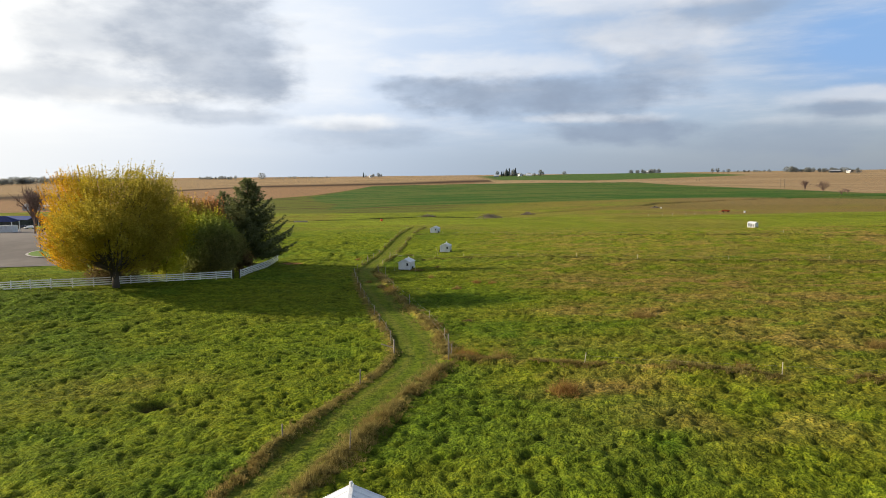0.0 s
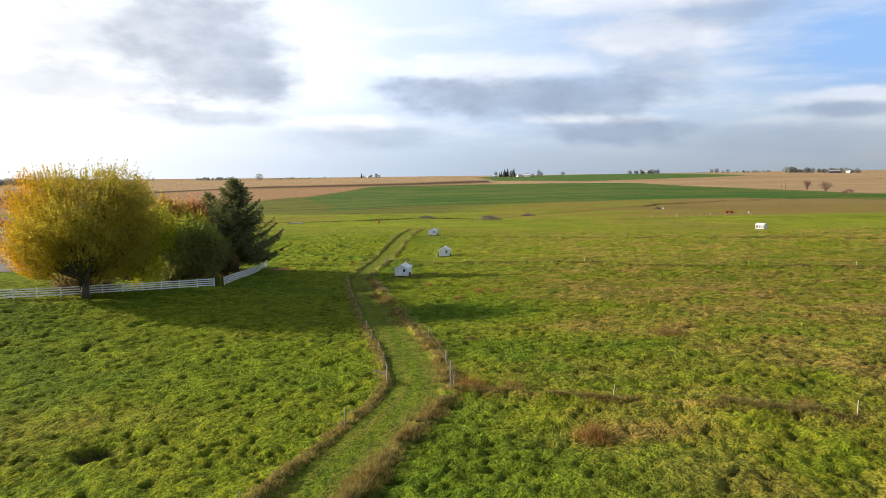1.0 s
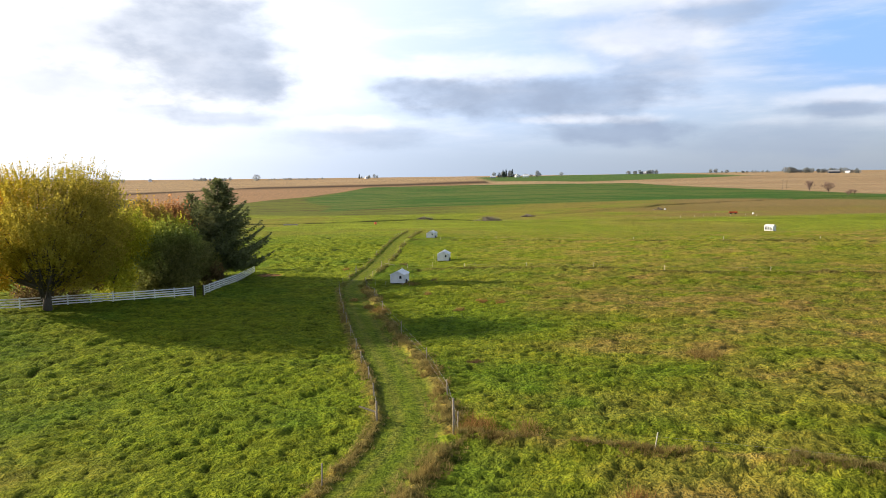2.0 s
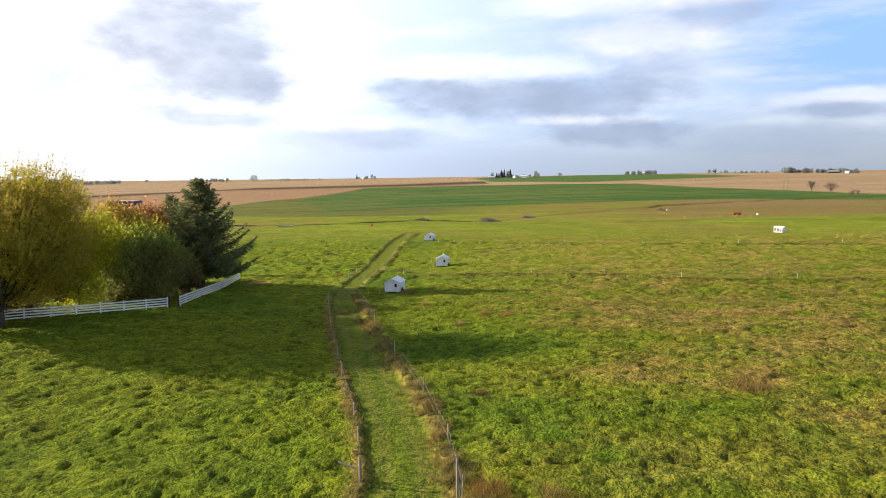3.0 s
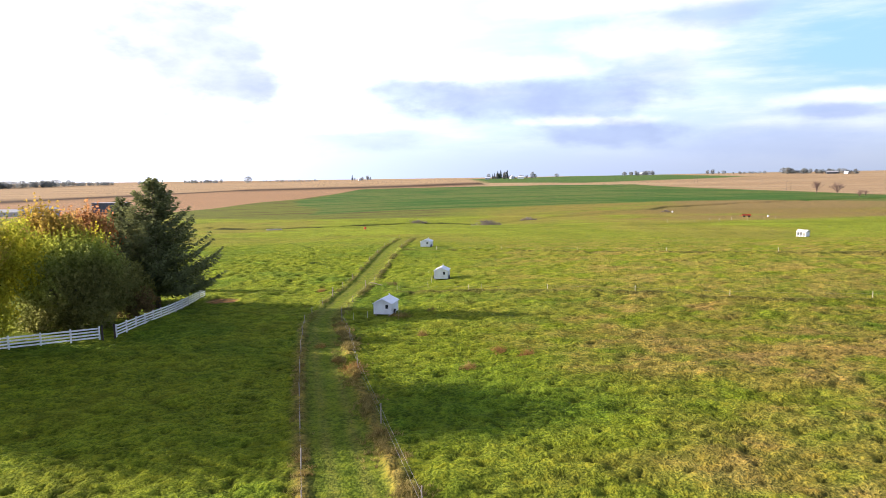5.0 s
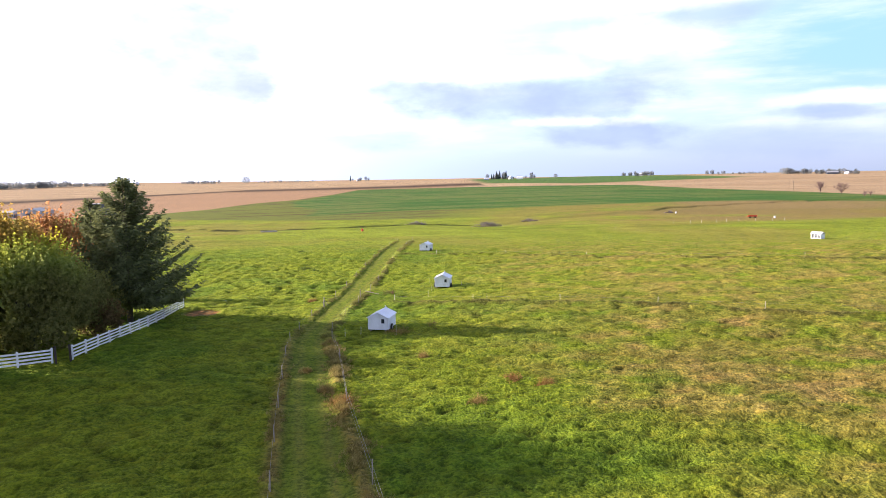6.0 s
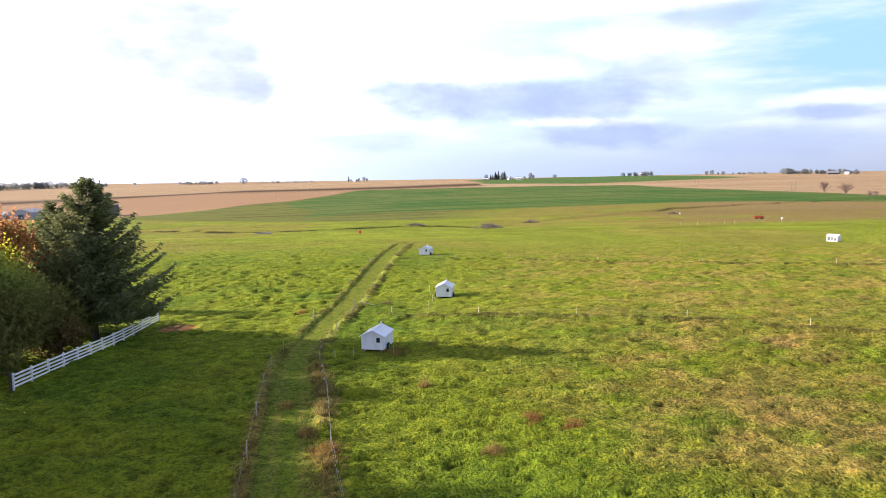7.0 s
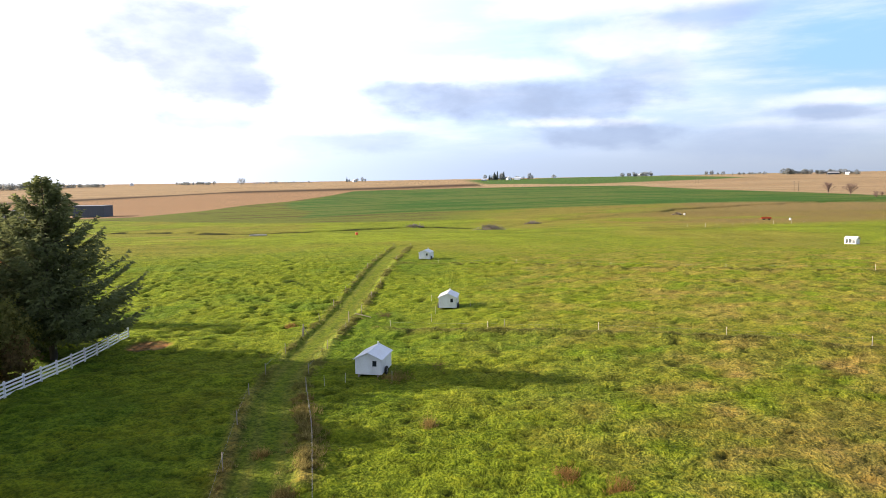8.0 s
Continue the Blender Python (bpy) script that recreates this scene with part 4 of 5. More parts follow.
def bare_tree(x, y, height, wide, seed, label):
    rng = np.random.default_rng(seed)
    root = thing("bare_tree", pose(x, y, z_at(x, y)), label, "tree", "leafless trees")
    bm = bmesh.new()
    rod(bm, (0, 0, -0.3), (0, 0, height * 0.35), 0.02 * height, 0.016 * height, 7)
    for _ in range(30):
        a, f = rng.uniform(0, 2 * np.pi), rng.uniform(0.15, 1.0)
        end = Vector((math.cos(a) * wide * f, math.sin(a) * wide * f, height * (0.42 + 0.56 * math.sqrt(1.0 - 0.85 * f * f) * rng.uniform(0.75, 1.0))))
        begin = Vector((0, 0, height * rng.uniform(0.15, 0.4)))
        mid = begin.lerp(end, 0.5) + Vector((0, 0, height * 0.07))
        rod(bm, begin, mid, 0.011 * height, 0.007 * height, 5), rod(bm, mid, end, 0.007 * height, 0.003 * height, 4)
        for _ in range(15):
            c = mid.lerp(end, rng.uniform(-0.2, 1.0))
            rod(bm, c, c + Vector(rng.normal(0, 1, 3)).normalized() * height * 0.15 + Vector((0, 0, height * 0.05)), 0.005 * height, 0.002 * height, 3)
    part("crown", bm_mesh("crown", bm, BARK_RED), root)
    return root


BARK_RED = bark_material("reddish_twigs", (0.2, 0.13, 0.11))

# ---------------------------------------------------------------- the white board fence


def fence_post_mesh():
    bm = bmesh.new()
    box(bm, (0.13, 0.13, 1.22), (0, 0, 0.56), bevel=0.008)
    cap = bmesh.ops.create_cone(bm, cap_ends=True, segments=4, radius1=0.125, radius2=0.01, depth=0.08)["verts"]
    bmesh.ops.rotate(bm, verts=cap, cent=(0, 0, 0), matrix=Matrix.Rotation(radians(45), 3, "Z"))
    bmesh.ops.translate(bm, verts=cap, vec=(0, 0, 1.21))
    return bm_mesh("post", bm, VINYL)


def rail_mesh():
    bm = bmesh.new()
    box(bm, (1.0, 0.045, 0.14), bevel=0.006)
    return bm_mesh("rail", bm, VINYL)


POST, RAIL = fence_post_mesh(), rail_mesh()


def board_fence(points, label):
    """White posts at the points, four rails between each two."""
    root = thing("board_fence", pose(*points[0], z_at(*points[0])), label, "fence")
    base = Vector((*points[0], z_at(*points[0])))
    last = None
    for i, (x, y) in enumerate(points):
        here = Vector((x, y, z_at(x, y) + 0.07)) - base
        part("post", POST, root, Matrix.Translation(here) @ pose(0, 0, 0, random.uniform(-0.8, 0.8), random.uniform(-0.8, 0.8), 12))
        if last is not None:
            along = here - last
            turn = along.to_track_quat("X", "Z").to_matrix().to_4x4()
            for h in (0.2, 0.48, 0.76, 1.04):
                sag = random.uniform(-0.008, 0.008)
                part("rail", RAIL, root, Matrix.Translation((here + last) / 2 + Vector((0, 0, h + sag))) @ turn @ Matrix.Diagonal((along.length - 0.12, 1, 1, 1)))
        last = here
    return root


def run(x, y, bearing, bays, length=2.44):
    a = radians(bearing)
    return [(x + math.cos(a) * length * i, y + math.sin(a) * length * i) for i in range(bays + 1)]


def bend(points, bearings, length=2.44):
    for b in bearings:
        x, y = points[-1]
        points = points + [(x + math.cos(radians(b)) * length, y + math.sin(radians(b)) * length)]
    return points


board_fence(bend(run(-32.04, 102.85, 223, 6), (232, 225, 212, 200, 190, 182, 178, 172, 168)), "white four-rail vinyl fence below the trees")
board_fence(run(-31.08, 104.17, 92.5, 12), "white four-rail vinyl fence round the spruce")


def gate_post(x, y):
    bm = bmesh.new()
    box(bm, (0.16, 0.16, 1.55), (0, 0, 0.6), bevel=0.015)
    ob = new("gate_post", bm_mesh("gate_post", bm, DARK_WOOD))
    ob.matrix_basis = pose(x, y, z_at(x, y), random.uniform(-1.5, 1.5), random.uniform(-1.5, 1.5), 20)
    tagged(ob, "dark wooden gate post at the end of the white fence", "gate post", "gate posts")


DARK_WOOD = plain("dark_wood", (0.06, 0.045, 0.035), dirt=(0.03, 0.025, 0.02), amount=0.5, scale=3.0, rough=0.9, relief=0.006)
gate_post(-31.86, 103.05), gate_post(-31.12, 103.93)

# ---------------------------------------------------------------- huts


def hut(x, y, turn, wide=2.15, long=3.0, eave=1.45, rise=0.5, tyres=True, label="small white hut with a pale metal roof on the pasture"):
    """A little gabled hut; its gable faces -y before the turn."""
    root = thing("field_hut", pose(x, y, z_at(x, y) + 0.02, 0, 0, turn), label, "hut", "white field huts")
    t, w, l, base = 0.06, wide / 2, long / 2, 0.2
    for side in (-1, 1):
        bm = bmesh.new()
        box(bm, (t, long - 0.01, eave - base), (side * (w - t / 2), 0, (eave + base) / 2), bevel=0.006)
        part("side_wall", bm_mesh("side_wall", bm, WHITE_PAINT), root)
        bm = bmesh.new()
        box(bm, (0.12, long + 0.25, 0.16), (side * (w - 0.3), 0, 0.11), bevel=0.02)
        part("skid", bm_mesh("skid", bm, OLD_WOOD), root)
    for side in (-1, 1):
        # gable boards: upright planks with gaps, a window hole towards one corner of the front
        planks = 12
        step_x = (wide - 2 * t - 0.004) / planks
        for i in range(planks):
            x0 = -w + t + 0.002 + i * step_x
            x1 = x0 + step_x - 0.008
            top = lambda v: eave + rise * (1 - abs(v) / w) - 0.03
            spans = [(base, None)]
            if side < 0 and WINDOW[0] < (x0 + x1) / 2 / w < WINDOW[1]:
                spans = [(base, 0.85), (1.32, None)]
            for lo, hi in spans:
                bm = bmesh.new()
                yy = side * (l - t / 2)
                pts = [(x0, lo), (x1, lo), (x1, hi if hi else top(x1)), (x0, hi if hi else top(x0))]
                if not hi and x0 < 0 < x1:
                    pts.insert(3, (0, top(0)))
                f = bm.faces.new([bm.verts.new((px, yy - t / 2, pz)) for px, pz in pts])
                made = bmesh.ops.extrude_face_region(bm, geom=[f])["geom"]
                bmesh.ops.translate(bm, vec=(0, t, 0), verts=[v for v in made if isinstance(v, bmesh.types.BMVert)])
                bmesh.ops.recalc_face_normals(bm, faces=bm.faces)
                part("board", bm_mesh("board", bm, WHITE_PAINT), root)
    bm = bmesh.new()
    cx = (WINDOW[0] + WINDOW[1]) / 2 * w
    box(bm, ((WINDOW[1] - WINDOW[0]) * w + 0.12, 0.02, 0.53), (cx, -l + t + 0.02, 1.085))
    pane = part("window", bm_mesh("window", bm, GLASS_DARK), root, label="dark square window")
    bm = bmesh.new()
    ww = (WINDOW[1] - WINDOW[0]) * w
    for size, at in (((ww + 0.1, 0.03, 0.05), (cx, -l - 0.018, 0.83)), ((ww + 0.1, 0.03, 0.05), (cx, -l - 0.018, 1.34)), ((0.05, 0.03, 0.46), (cx - ww / 2 - 0.03, -l - 0.018, 1.085)), ((0.05, 0.03, 0.46), (cx + ww / 2 + 0.03, -l - 0.018, 1.085))):
        box(bm, size, at)
    part("frame", bm_mesh("frame", bm, WHITE_PAINT), pane)
    bm = bmesh.new()
    box(bm, (wide - 0.16, long - 0.16, 0.05), (0, 0, base + 0.03))
    part("floor_deck", bm_mesh("floor_deck", bm, OLD_WOOD), root)
    for side in (-1, 1):
        bm = bmesh.new()
        slope = math.atan2(rise, w)
        run_len = math.hypot(w, rise) + 0.16
        box(bm, (run_len, long + 0.34, 0.03), (0, 0, 0), bevel=0.005)
        m = Matrix.Translation((side * (w + 0.08) / 2, 0, eave + rise / 2 + 0.0)) @ Matrix.Rotation(side * slope, 4, "Y")
        bmesh.ops.transform(bm, matrix=m, verts=bm.verts)
        sheet = part("roof_sheet", bm_mesh("roof_sheet", bm, TIN), root)
        bm = bmesh.new()
        box(bm, (run_len, 0.03, 0.018))
        rib = bm_mesh("rib", bm, TIN)
        for i in range(9):
            part("rib", rib, sheet, m @ Matrix.Translation((0, -long / 2 - 0.1 + i * (long + 0.2) / 8, 0.022)))
    bm = bmesh.new()
    box(bm, (0.16, long + 0.36, 0.03), (0, 0, eave + rise + 0.035), bevel=0.01)
    part("ridge_cap", bm_mesh("ridge_cap", bm, TIN), root)
    bm = bmesh.new()
    rod(bm, (0, l - 0.12, eave + rise), (0, l - 0.12, eave + rise + 0.2), 0.035, None, 8)
    rod(bm, (0, l - 0.12, eave + rise + 0.18), (0, l - 0.12, eave + rise + 0.25), 0.075, 0.05, 8)
    part("vent_pipe", bm_mesh("vent_pipe", bm, TIN), root, label="short pale vent pipe on the ridge")
    if tyres:
        for side in (-1, 1):
            bm = bmesh.new()
            ring = 20
            for a in range(ring):
                for b in range(8):
                    pa, pb = 2 * math.pi * a / ring, 2 * math.pi * b / 8
                    r = 0.27 + 0.095 * math.cos(pb)
                    bm.verts.new((side * (w + 0.14) + 0.095 * math.sin(pb), -0.55 + r * math.cos(pa), 0.34 + r * math.sin(pa)))
            bm.verts.ensure_lookup_table()
            for a in range(ring):
                for b in range(8):
                    i = lambda p, q: bm.verts[(p % ring) * 8 + q % 8]
                    bm.faces.new((i(a, b), i(a + 1, b), i(a + 1, b + 1), i(a, b + 1)))
            wheel = part("wheel", bm_mesh("wheel", bm, RUBBER, True), root, label="black rubber tyre")
            bm = bmesh.new()
            rod(bm, (side * (w + 0.02), -0.55, 0.34), (side * (w + 0.2), -0.55, 0.34), 0.19, None, 12)
            part("rim", bm_mesh("rim", bm, STEEL), wheel)
    return root


WINDOW = (0.33, 0.67)
hut(-6.35, 118.6, -12)
hut(0.6, 147.6, -8)
hut(-2.3, 204.5, -16, wide=2.3)
hut(-3.2, 21.7, 4)


def open_shelter(x, y, turn):
    """A white open-fronted shelter with dark bays."""
    root = thing("open_shelter", pose(x, y, z_at(x, y), 0, 0, turn), "white open-fronted shelter with dark bays on the pasture", "shelter")
    wide, deep, eave, rise = 2.9, 2.0, 1.45, 0.55
    bm = bmesh.new()
    box(bm, (wide, 0.06, eave), (0, deep / 2 - 0.03, eave / 2))
    part("back_wall", bm_mesh("back_wall", bm, WHITE_PAINT), root)
    for s in (-1, 1):
        bm = bmesh.new()
        box(bm, (0.06, deep - 0.13, eave), (s * (wide / 2 - 0.03), -0.0, eave / 2))
        part("side_wall", bm_mesh("side_wall", bm, WHITE_PAINT), root)
        bm = bmesh.new()
        slope = math.atan2(rise, deep / 2)
        box(bm, (wide + 0.3, math.hypot(rise, deep / 2) + 0.15, 0.04), (0, 0, 0), Matrix.Translation((0, s * (deep / 4 + 0.05), eave + rise / 2)) @ Matrix.Rotation(-s * slope, 4, "X"))
        part("roof_sheet", bm_mesh("roof_sheet", bm, TIN), root)
    for i in range(4):
        bm = bmesh.new()
        box(bm, (0.24, 0.12, eave), (-wide / 2 + 0.14 + i * (wide - 0.28) / 3, -deep / 2 + 0.03, eave / 2), bevel=0.01)
        part("post", bm_mesh("post", bm, WHITE_PAINT), root)
    bm = bmesh.new()
    box(bm, (wide - 0.1, 0.06, 0.3), (0, -deep / 2 + 0.13, 0.15))
    part("front_board", bm_mesh("front_board", bm, WHITE_PAINT), root)


open_shelter(109.2, 241, -56)

# ---------------------------------------------------------------- wire fences


def stake(x, y, high=1.25, r=0.05, lean=0.0, wood=True, label="weathered wooden fence post", name="fence_post"):
    bm = bmesh.new()
    rod(bm, (0, 0, -0.25), (0, 0, high), r, r * 0.85, 7)
    ob = new(name, bm_mesh(name, bm, OLD_WOOD if wood else PALE_STAKE, True))
    ob.matrix_basis = pose(x, y, z_at(x, y), random.uniform(-2, 2) + lean, random.uniform(-2, 2) + lean, 0)
    return tagged(ob, label, "fence post", "wire fence posts")


PALE_STAKE = plain("pale_stake", (0.45, 0.41, 0.31), amount=0.4, rough=0.8)


def wire(points, high, r=0.005):
    bm = bmesh.new()
    places = [Vector((x, y, z_at(x, y) + high)) for x, y in points]
    for a, b in zip(places, places[1:]):
        mid = (a + b) / 2 - Vector((0, 0, 0.04))
        rod(bm, a, mid, r, None, 4), rod(bm, mid, b, r, None, 4)
    ob = new("fence_wire", bm_mesh("fence_wire", bm, STEEL))
    return tagged(ob, "thin grey fence wire strung between posts", "wire", "fence wires")


def wire_fence(points, highs, **more):
    for x, y in points:
        stake(x, y, **more)
    for h in highs:
        wire(points, h)


def lane_side(edge, ys, shift=0.0):
    return [(float(np.interp(y, LANE_Y, edge)) + shift, y) for y in ys]


wire_fence(lane_side(LANE_L, (53.2, 57.5, 62, 67, 72, 78, 84.5, 91, 98, 105, 111.5)), (0.95,), high=1.15, r=0.036)
wire_fence(lane_side(LANE_L, (118, 126, 134, 143, 153, 164, 176, 190, 206, 226, 250)), (0.9,), high=1.1, r=0.036)
wire_fence(lane_side(LANE_R, (50.2, 56.8, 66.5, 78.5, 91.5, 103, 112.5), 0.35), (1.05, 0.55), high=1.3, r=0.036)
wire_fence(lane_side(LANE_R, (117.5, 127, 137, 147.5, 158, 170, 184, 202, 224, 249), 0.2), (0.9,), high=1.15, r=0.036)
wire_fence(lane_side(LANE_L, (24, 33.5, 44.5)), (), high=1.1, r=0.04)
stake(-4.6, 32.0, 1.2, 0.036, 6)
for strip, xs in ((STRIPS[0], (9.7, 20.9, 33)), (STRIPS[1], (-6, 4, 14, 24, 33.5, 47.5, 62)), (STRIPS[2], (0, 14, 28, 42, 57, 72))):
    pts = [(float(x), float(np.interp(x, strip[:, 0], strip[:, 1])) + 0.5) for x in xs]
    for x, y in pts:
        stake(x, y, 1.05, 0.032, 5 if abs(x - 9.7) < 0.1 else 0, False, "pale electric-fence stake in the grass", "fence_stake")
    wire(pts, 0.8, 0.004)

for x, y in ((-1.5, 152.9), (-1.1, 143.9), (3.2, 146.3), (5.8, 132.6), (-1.6, 138.9), (-4.7, 115.0), (-8.2, 114.9), (-9.7, 114.4)):
    stake(x, y, 0.95, 0.02, 0, y > 120 and x > 0, "thin pale stake standing near a white hut", "fence_stake")

# ---------------------------------------------------------------- small things on the pasture


def plank(a, b, z0, z1, label):
    bm = bmesh.new()
    p, q = Vector((*a, z_at(*a) + z0)), Vector((*b, z_at(*b) + z1))
    long = (q - p).length
    box(bm, (long, 0.04, 0.1), bevel=0.006)
    ob = new("loose_plank", bm_mesh("loose_plank", bm, OLD_WOOD))
    ob.matrix_basis = Matrix.Translation((p + q) / 2) @ (q - p).to_track_quat("X", "Z").to_matrix().to_4x4()
    tagged(ob, label, "plank")


plank((-5.0, 53.6), (-3.9, 53.2), 0.85, 0.55, "weathered loose plank propped on a corner post")
plank((-10.6, 144.3), (-8.6, 143.2), 0.7, 0.3, "weathered rail leaning from the lane's corner post")


def corner_brace(x, y, turn, high=1.4):
    """A stout post with a slanting brace."""
    root = thing("corner_brace", pose(x, y, z_at(x, y), 0, 0, turn), "weathered wooden corner post with a slanting brace", "fence post")
    bm = bmesh.new()
    rod(bm, (0, 0, -0.3), (0, 0, high), 0.055, 0.05, 8)
    part("post", bm_mesh("post", bm, OLD_WOOD, True), root)
    bm = bmesh.new()
    rod(bm, (0.04, 0, high * 0.75), (0.9, 0, 0.05), 0.035, None, 6)
    part("brace", bm_mesh("brace", bm, OLD_WOOD, True), root)


corner_brace(0.35, 50.0, 80, 2.1)
corner_brace(-3.9, 52.6, 100)
corner_brace(-14.9, 134.6, 60)
corner_brace(-11.0, 141.6, 95)


def brush_pile(x, y, wide, high, seed, count=150):
    rng = np.random.default_rng(seed)
    bm = bmesh.new()
    for _ in range(count):
        a = Vector((rng.normal(0, wide * 0.28), rng.normal(0, wide * 0.16), 0))
        a.z = max(0.0, high * math.exp(-((a.x / wide * 2.4) ** 2)) * rng.uniform(0, 1))
        d = Vector((rng.normal(0, 1), rng.normal(0, 0.7), rng.normal(0.1, 0.35))).normalized() * rng.uniform(0.6, 1.0) * wide * 0.22
        rod(bm, a - d, a + d, rng.uniform(0.04, 0.13), 0.03, 4)
    ob = new("brush_pile", bm_mesh("brush_pile", bm, DEADWOOD))
    ob.location = (x, y, z_at(x, y))
    tagged(ob, "tangled pile of grey dead branches by the creek", "brush pile", "brush piles")


DEADWOOD = bark_material("grey_deadwood", (0.24, 0.2, 0.17))
brush_pile(24, 352, 10, 2.0, 31)
brush_pile(51, 411, 8, 1.4, 32, 90)
brush_pile(-9, 414, 9, 1.3, 33, 80)
brush_pile(139, 449, 5, 1.2, 34, 60)


def slab(x, y, turn, long):
    bm = bmesh.new()
    box(bm, (long, 1.1, 0.5), (0, 0, 0.2), bevel=0.06)
    ob = new("creek_slab", bm_mesh("creek_slab", bm, CONCRETE))
    ob.matrix_basis = pose(x, y, z_at(x, y) + 0.15, 0, 0, turn)
    tagged(ob, "pale concrete slab across the creek", "slab")


slab(-73, 352, 12, 7)


def hay_feeder(x, y, turn):
    """A low orange-red implement: bed, draw-bar and wheels."""
    root = thing("farm_trailer", pose(x, y, z_at(x, y), 0, 0, turn), "low orange-red farm trailer in the pasture", "trailer")
    bm = bmesh.new()
    box(bm, (4.2, 1.9, 0.25), (0, 0, 0.75), bevel=0.03)
    for s in (-1, 1):
        box(bm, (4.2, 0.06, 0.55), (0, s * 0.92, 1.12))
    box(bm, (0.06, 1.78, 0.55), (2.07, 0, 1.12))
    part("bed", bm_mesh("bed", bm, RED_PAINT), root)
    bm = bmesh.new()
    rod(bm, (-2.1, 0, 0.7), (-3.6, 0, 0.4), 0.07, None, 6)
    part("drawbar", bm_mesh("drawbar", bm, RED_PAINT), root)
    for sx in (-1.2, 1.2):
        for sy in (-1, 1):
            bm = bmesh.new()
            rod(bm, (sx, sy * 0.8, 0.38), (sx, sy * 1.02, 0.38), 0.38, None, 16)
            part("wheel", bm_mesh("wheel", bm, RUBBER, True), root, label="black rubber wheel")


hay_feeder(163, 395, -12)


def drum(x, y, mat, label, r=0.45, h=1.0):
    bm = bmesh.new()
    rod(bm, (0, 0, 0), (0, 0, h), r, None, 16)
    for z in (0.0, 0.33, 0.66, 1.0):
        ring = bmesh.ops.create_cone(bm, cap_ends=True, segments=16, radius1=r * 1.06, radius2=r * 1.06, depth=0.05)["verts"]
        bmesh.ops.translate(bm, verts=ring, vec=(0, 0, z * h))
    ob = new("barrel", bm_mesh("barrel", bm, mat))
    ob.location = (x, y, z_at(x, y))
    tagged(ob, label, "barrel")


drum(-29, 325, RED_PAINT, "small orange barrel on the mown grass", 0.5, 1.1)
drum(170, 386, WHITE_PAINT, "white barrel beside the farm trailer", 0.5, 1.0)
drum(142, 446, WHITE_PAINT, "small white barrel near the creek", 0.45, 0.9)
for i in range(9):
    stake(96 + 6.5 * i + random.uniform(-1, 1), 322 + 1.6 * i + random.uniform(-3, 3), 1.3, 0.05, 0, False, "pale stake in the far pasture", "fence_stake")

# ---------------------------------------------------------------- farmsteads and woods on the skyline


def far_tree_meshes(seed, tall, wide, count, size, pal, cone=False):
    """Crown and trunk of a tree one unit high, for far woods."""
    rng = np.random.default_rng(seed)
    way = rng.normal(0, 1, (count, 3))
    way /= np.linalg.norm(way, axis=1, keepdims=True)
    reach = (0.45 + 0.55 * rng.uniform(0, 1, count) ** 0.5) * (0.72 + 0.5 * fbm(way[:, 0] * 2.5 + 10, way[:, 2] * 2.5 + way[:, 1] * 2 + 10, seed))
    if cone:
        f = rng.uniform(0, 1, count)
        a = rng.uniform(0, 6.28, count)
        at = np.stack([np.cos(a) * wide * (1 - f) * reach, np.sin(a) * wide * (1 - f) * reach, 0.08 + 0.92 * f], -1)
    else:
        at = np.stack([way[:, 0] * wide * reach, way[:, 1] * wide * reach, 0.5 + way[:, 2] * 0.5 * reach], -1)
    tones = pal(rng.uniform(0, 1, count)) * rng.uniform(0.7, 1.3, (count, 1))
    v, f, c = leaf_quads(at, way, np.full(count, size), tones, rng)
    crown = mesh_from("crown", v, f, LEAVES, c)
    bm = bmesh.new()
    rod(bm, (0, 0, -0.05), (0, 0, 0.6), 0.03, 0.015, 6)
    for _ in range(7):
        rod(bm, (0, 0, rng.uniform(0.2, 0.5)), tuple(way[rng.integers(count)] * (wide * 0.7, wide * 0.7, 0.25) + (0, 0, 0.55)), 0.012, 0.004, 4)
    return crown, bm_mesh("trunk", bm, BARK)


# distance haze is painted into the leafy trees' pale bluish-grey colour
HAZE_GREEN = tone_mix((0.25, 0.29, 0.3), (0.3, 0.32, 0.32), (0.33, 0.32, 0.31))
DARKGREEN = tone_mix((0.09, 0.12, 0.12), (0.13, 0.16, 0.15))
FAR_TREES = [far_tree_meshes(51, 1, 0.42, 420, 0.09, HAZE_GREEN), far_tree_meshes(52, 1, 0.6, 420, 0.1, HAZE_GREEN), far_tree_meshes(53, 1, 0.34, 380, 0.09, HAZE_GREEN), far_tree_meshes(54, 1, 0.2, 380, 0.09, DARKGREEN, True)]


def far_tree(x, y, high, sort, group):
    root = thing("distant_tree", pose(x, y, z_at(x, y), 0, 0, random.uniform(0, 360)) @ Matrix.Diagonal((high, high, high, 1)),
                 "dark conifer on the far skyline" if sort == 3 else "grey-green leafy tree on the far skyline, paled by painted haze", "tree", group)
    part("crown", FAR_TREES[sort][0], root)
    part("trunk", FAR_TREES[sort][1], root)


def tree_row(a, b, count, high, group, sorts=(0, 1, 2), spread=14):
    for i in range(count):
        f = (i + random.uniform(-0.3, 0.3)) / max(1, count - 1)
        far_tree(a[0] + (b[0] - a[0]) * f + random.uniform(-6, 6), a[1] + (b[1] - a[1]) * f + random.uniform(-spread, spread), high * random.uniform(0.6, 1.15), random.choice(sorts), group)


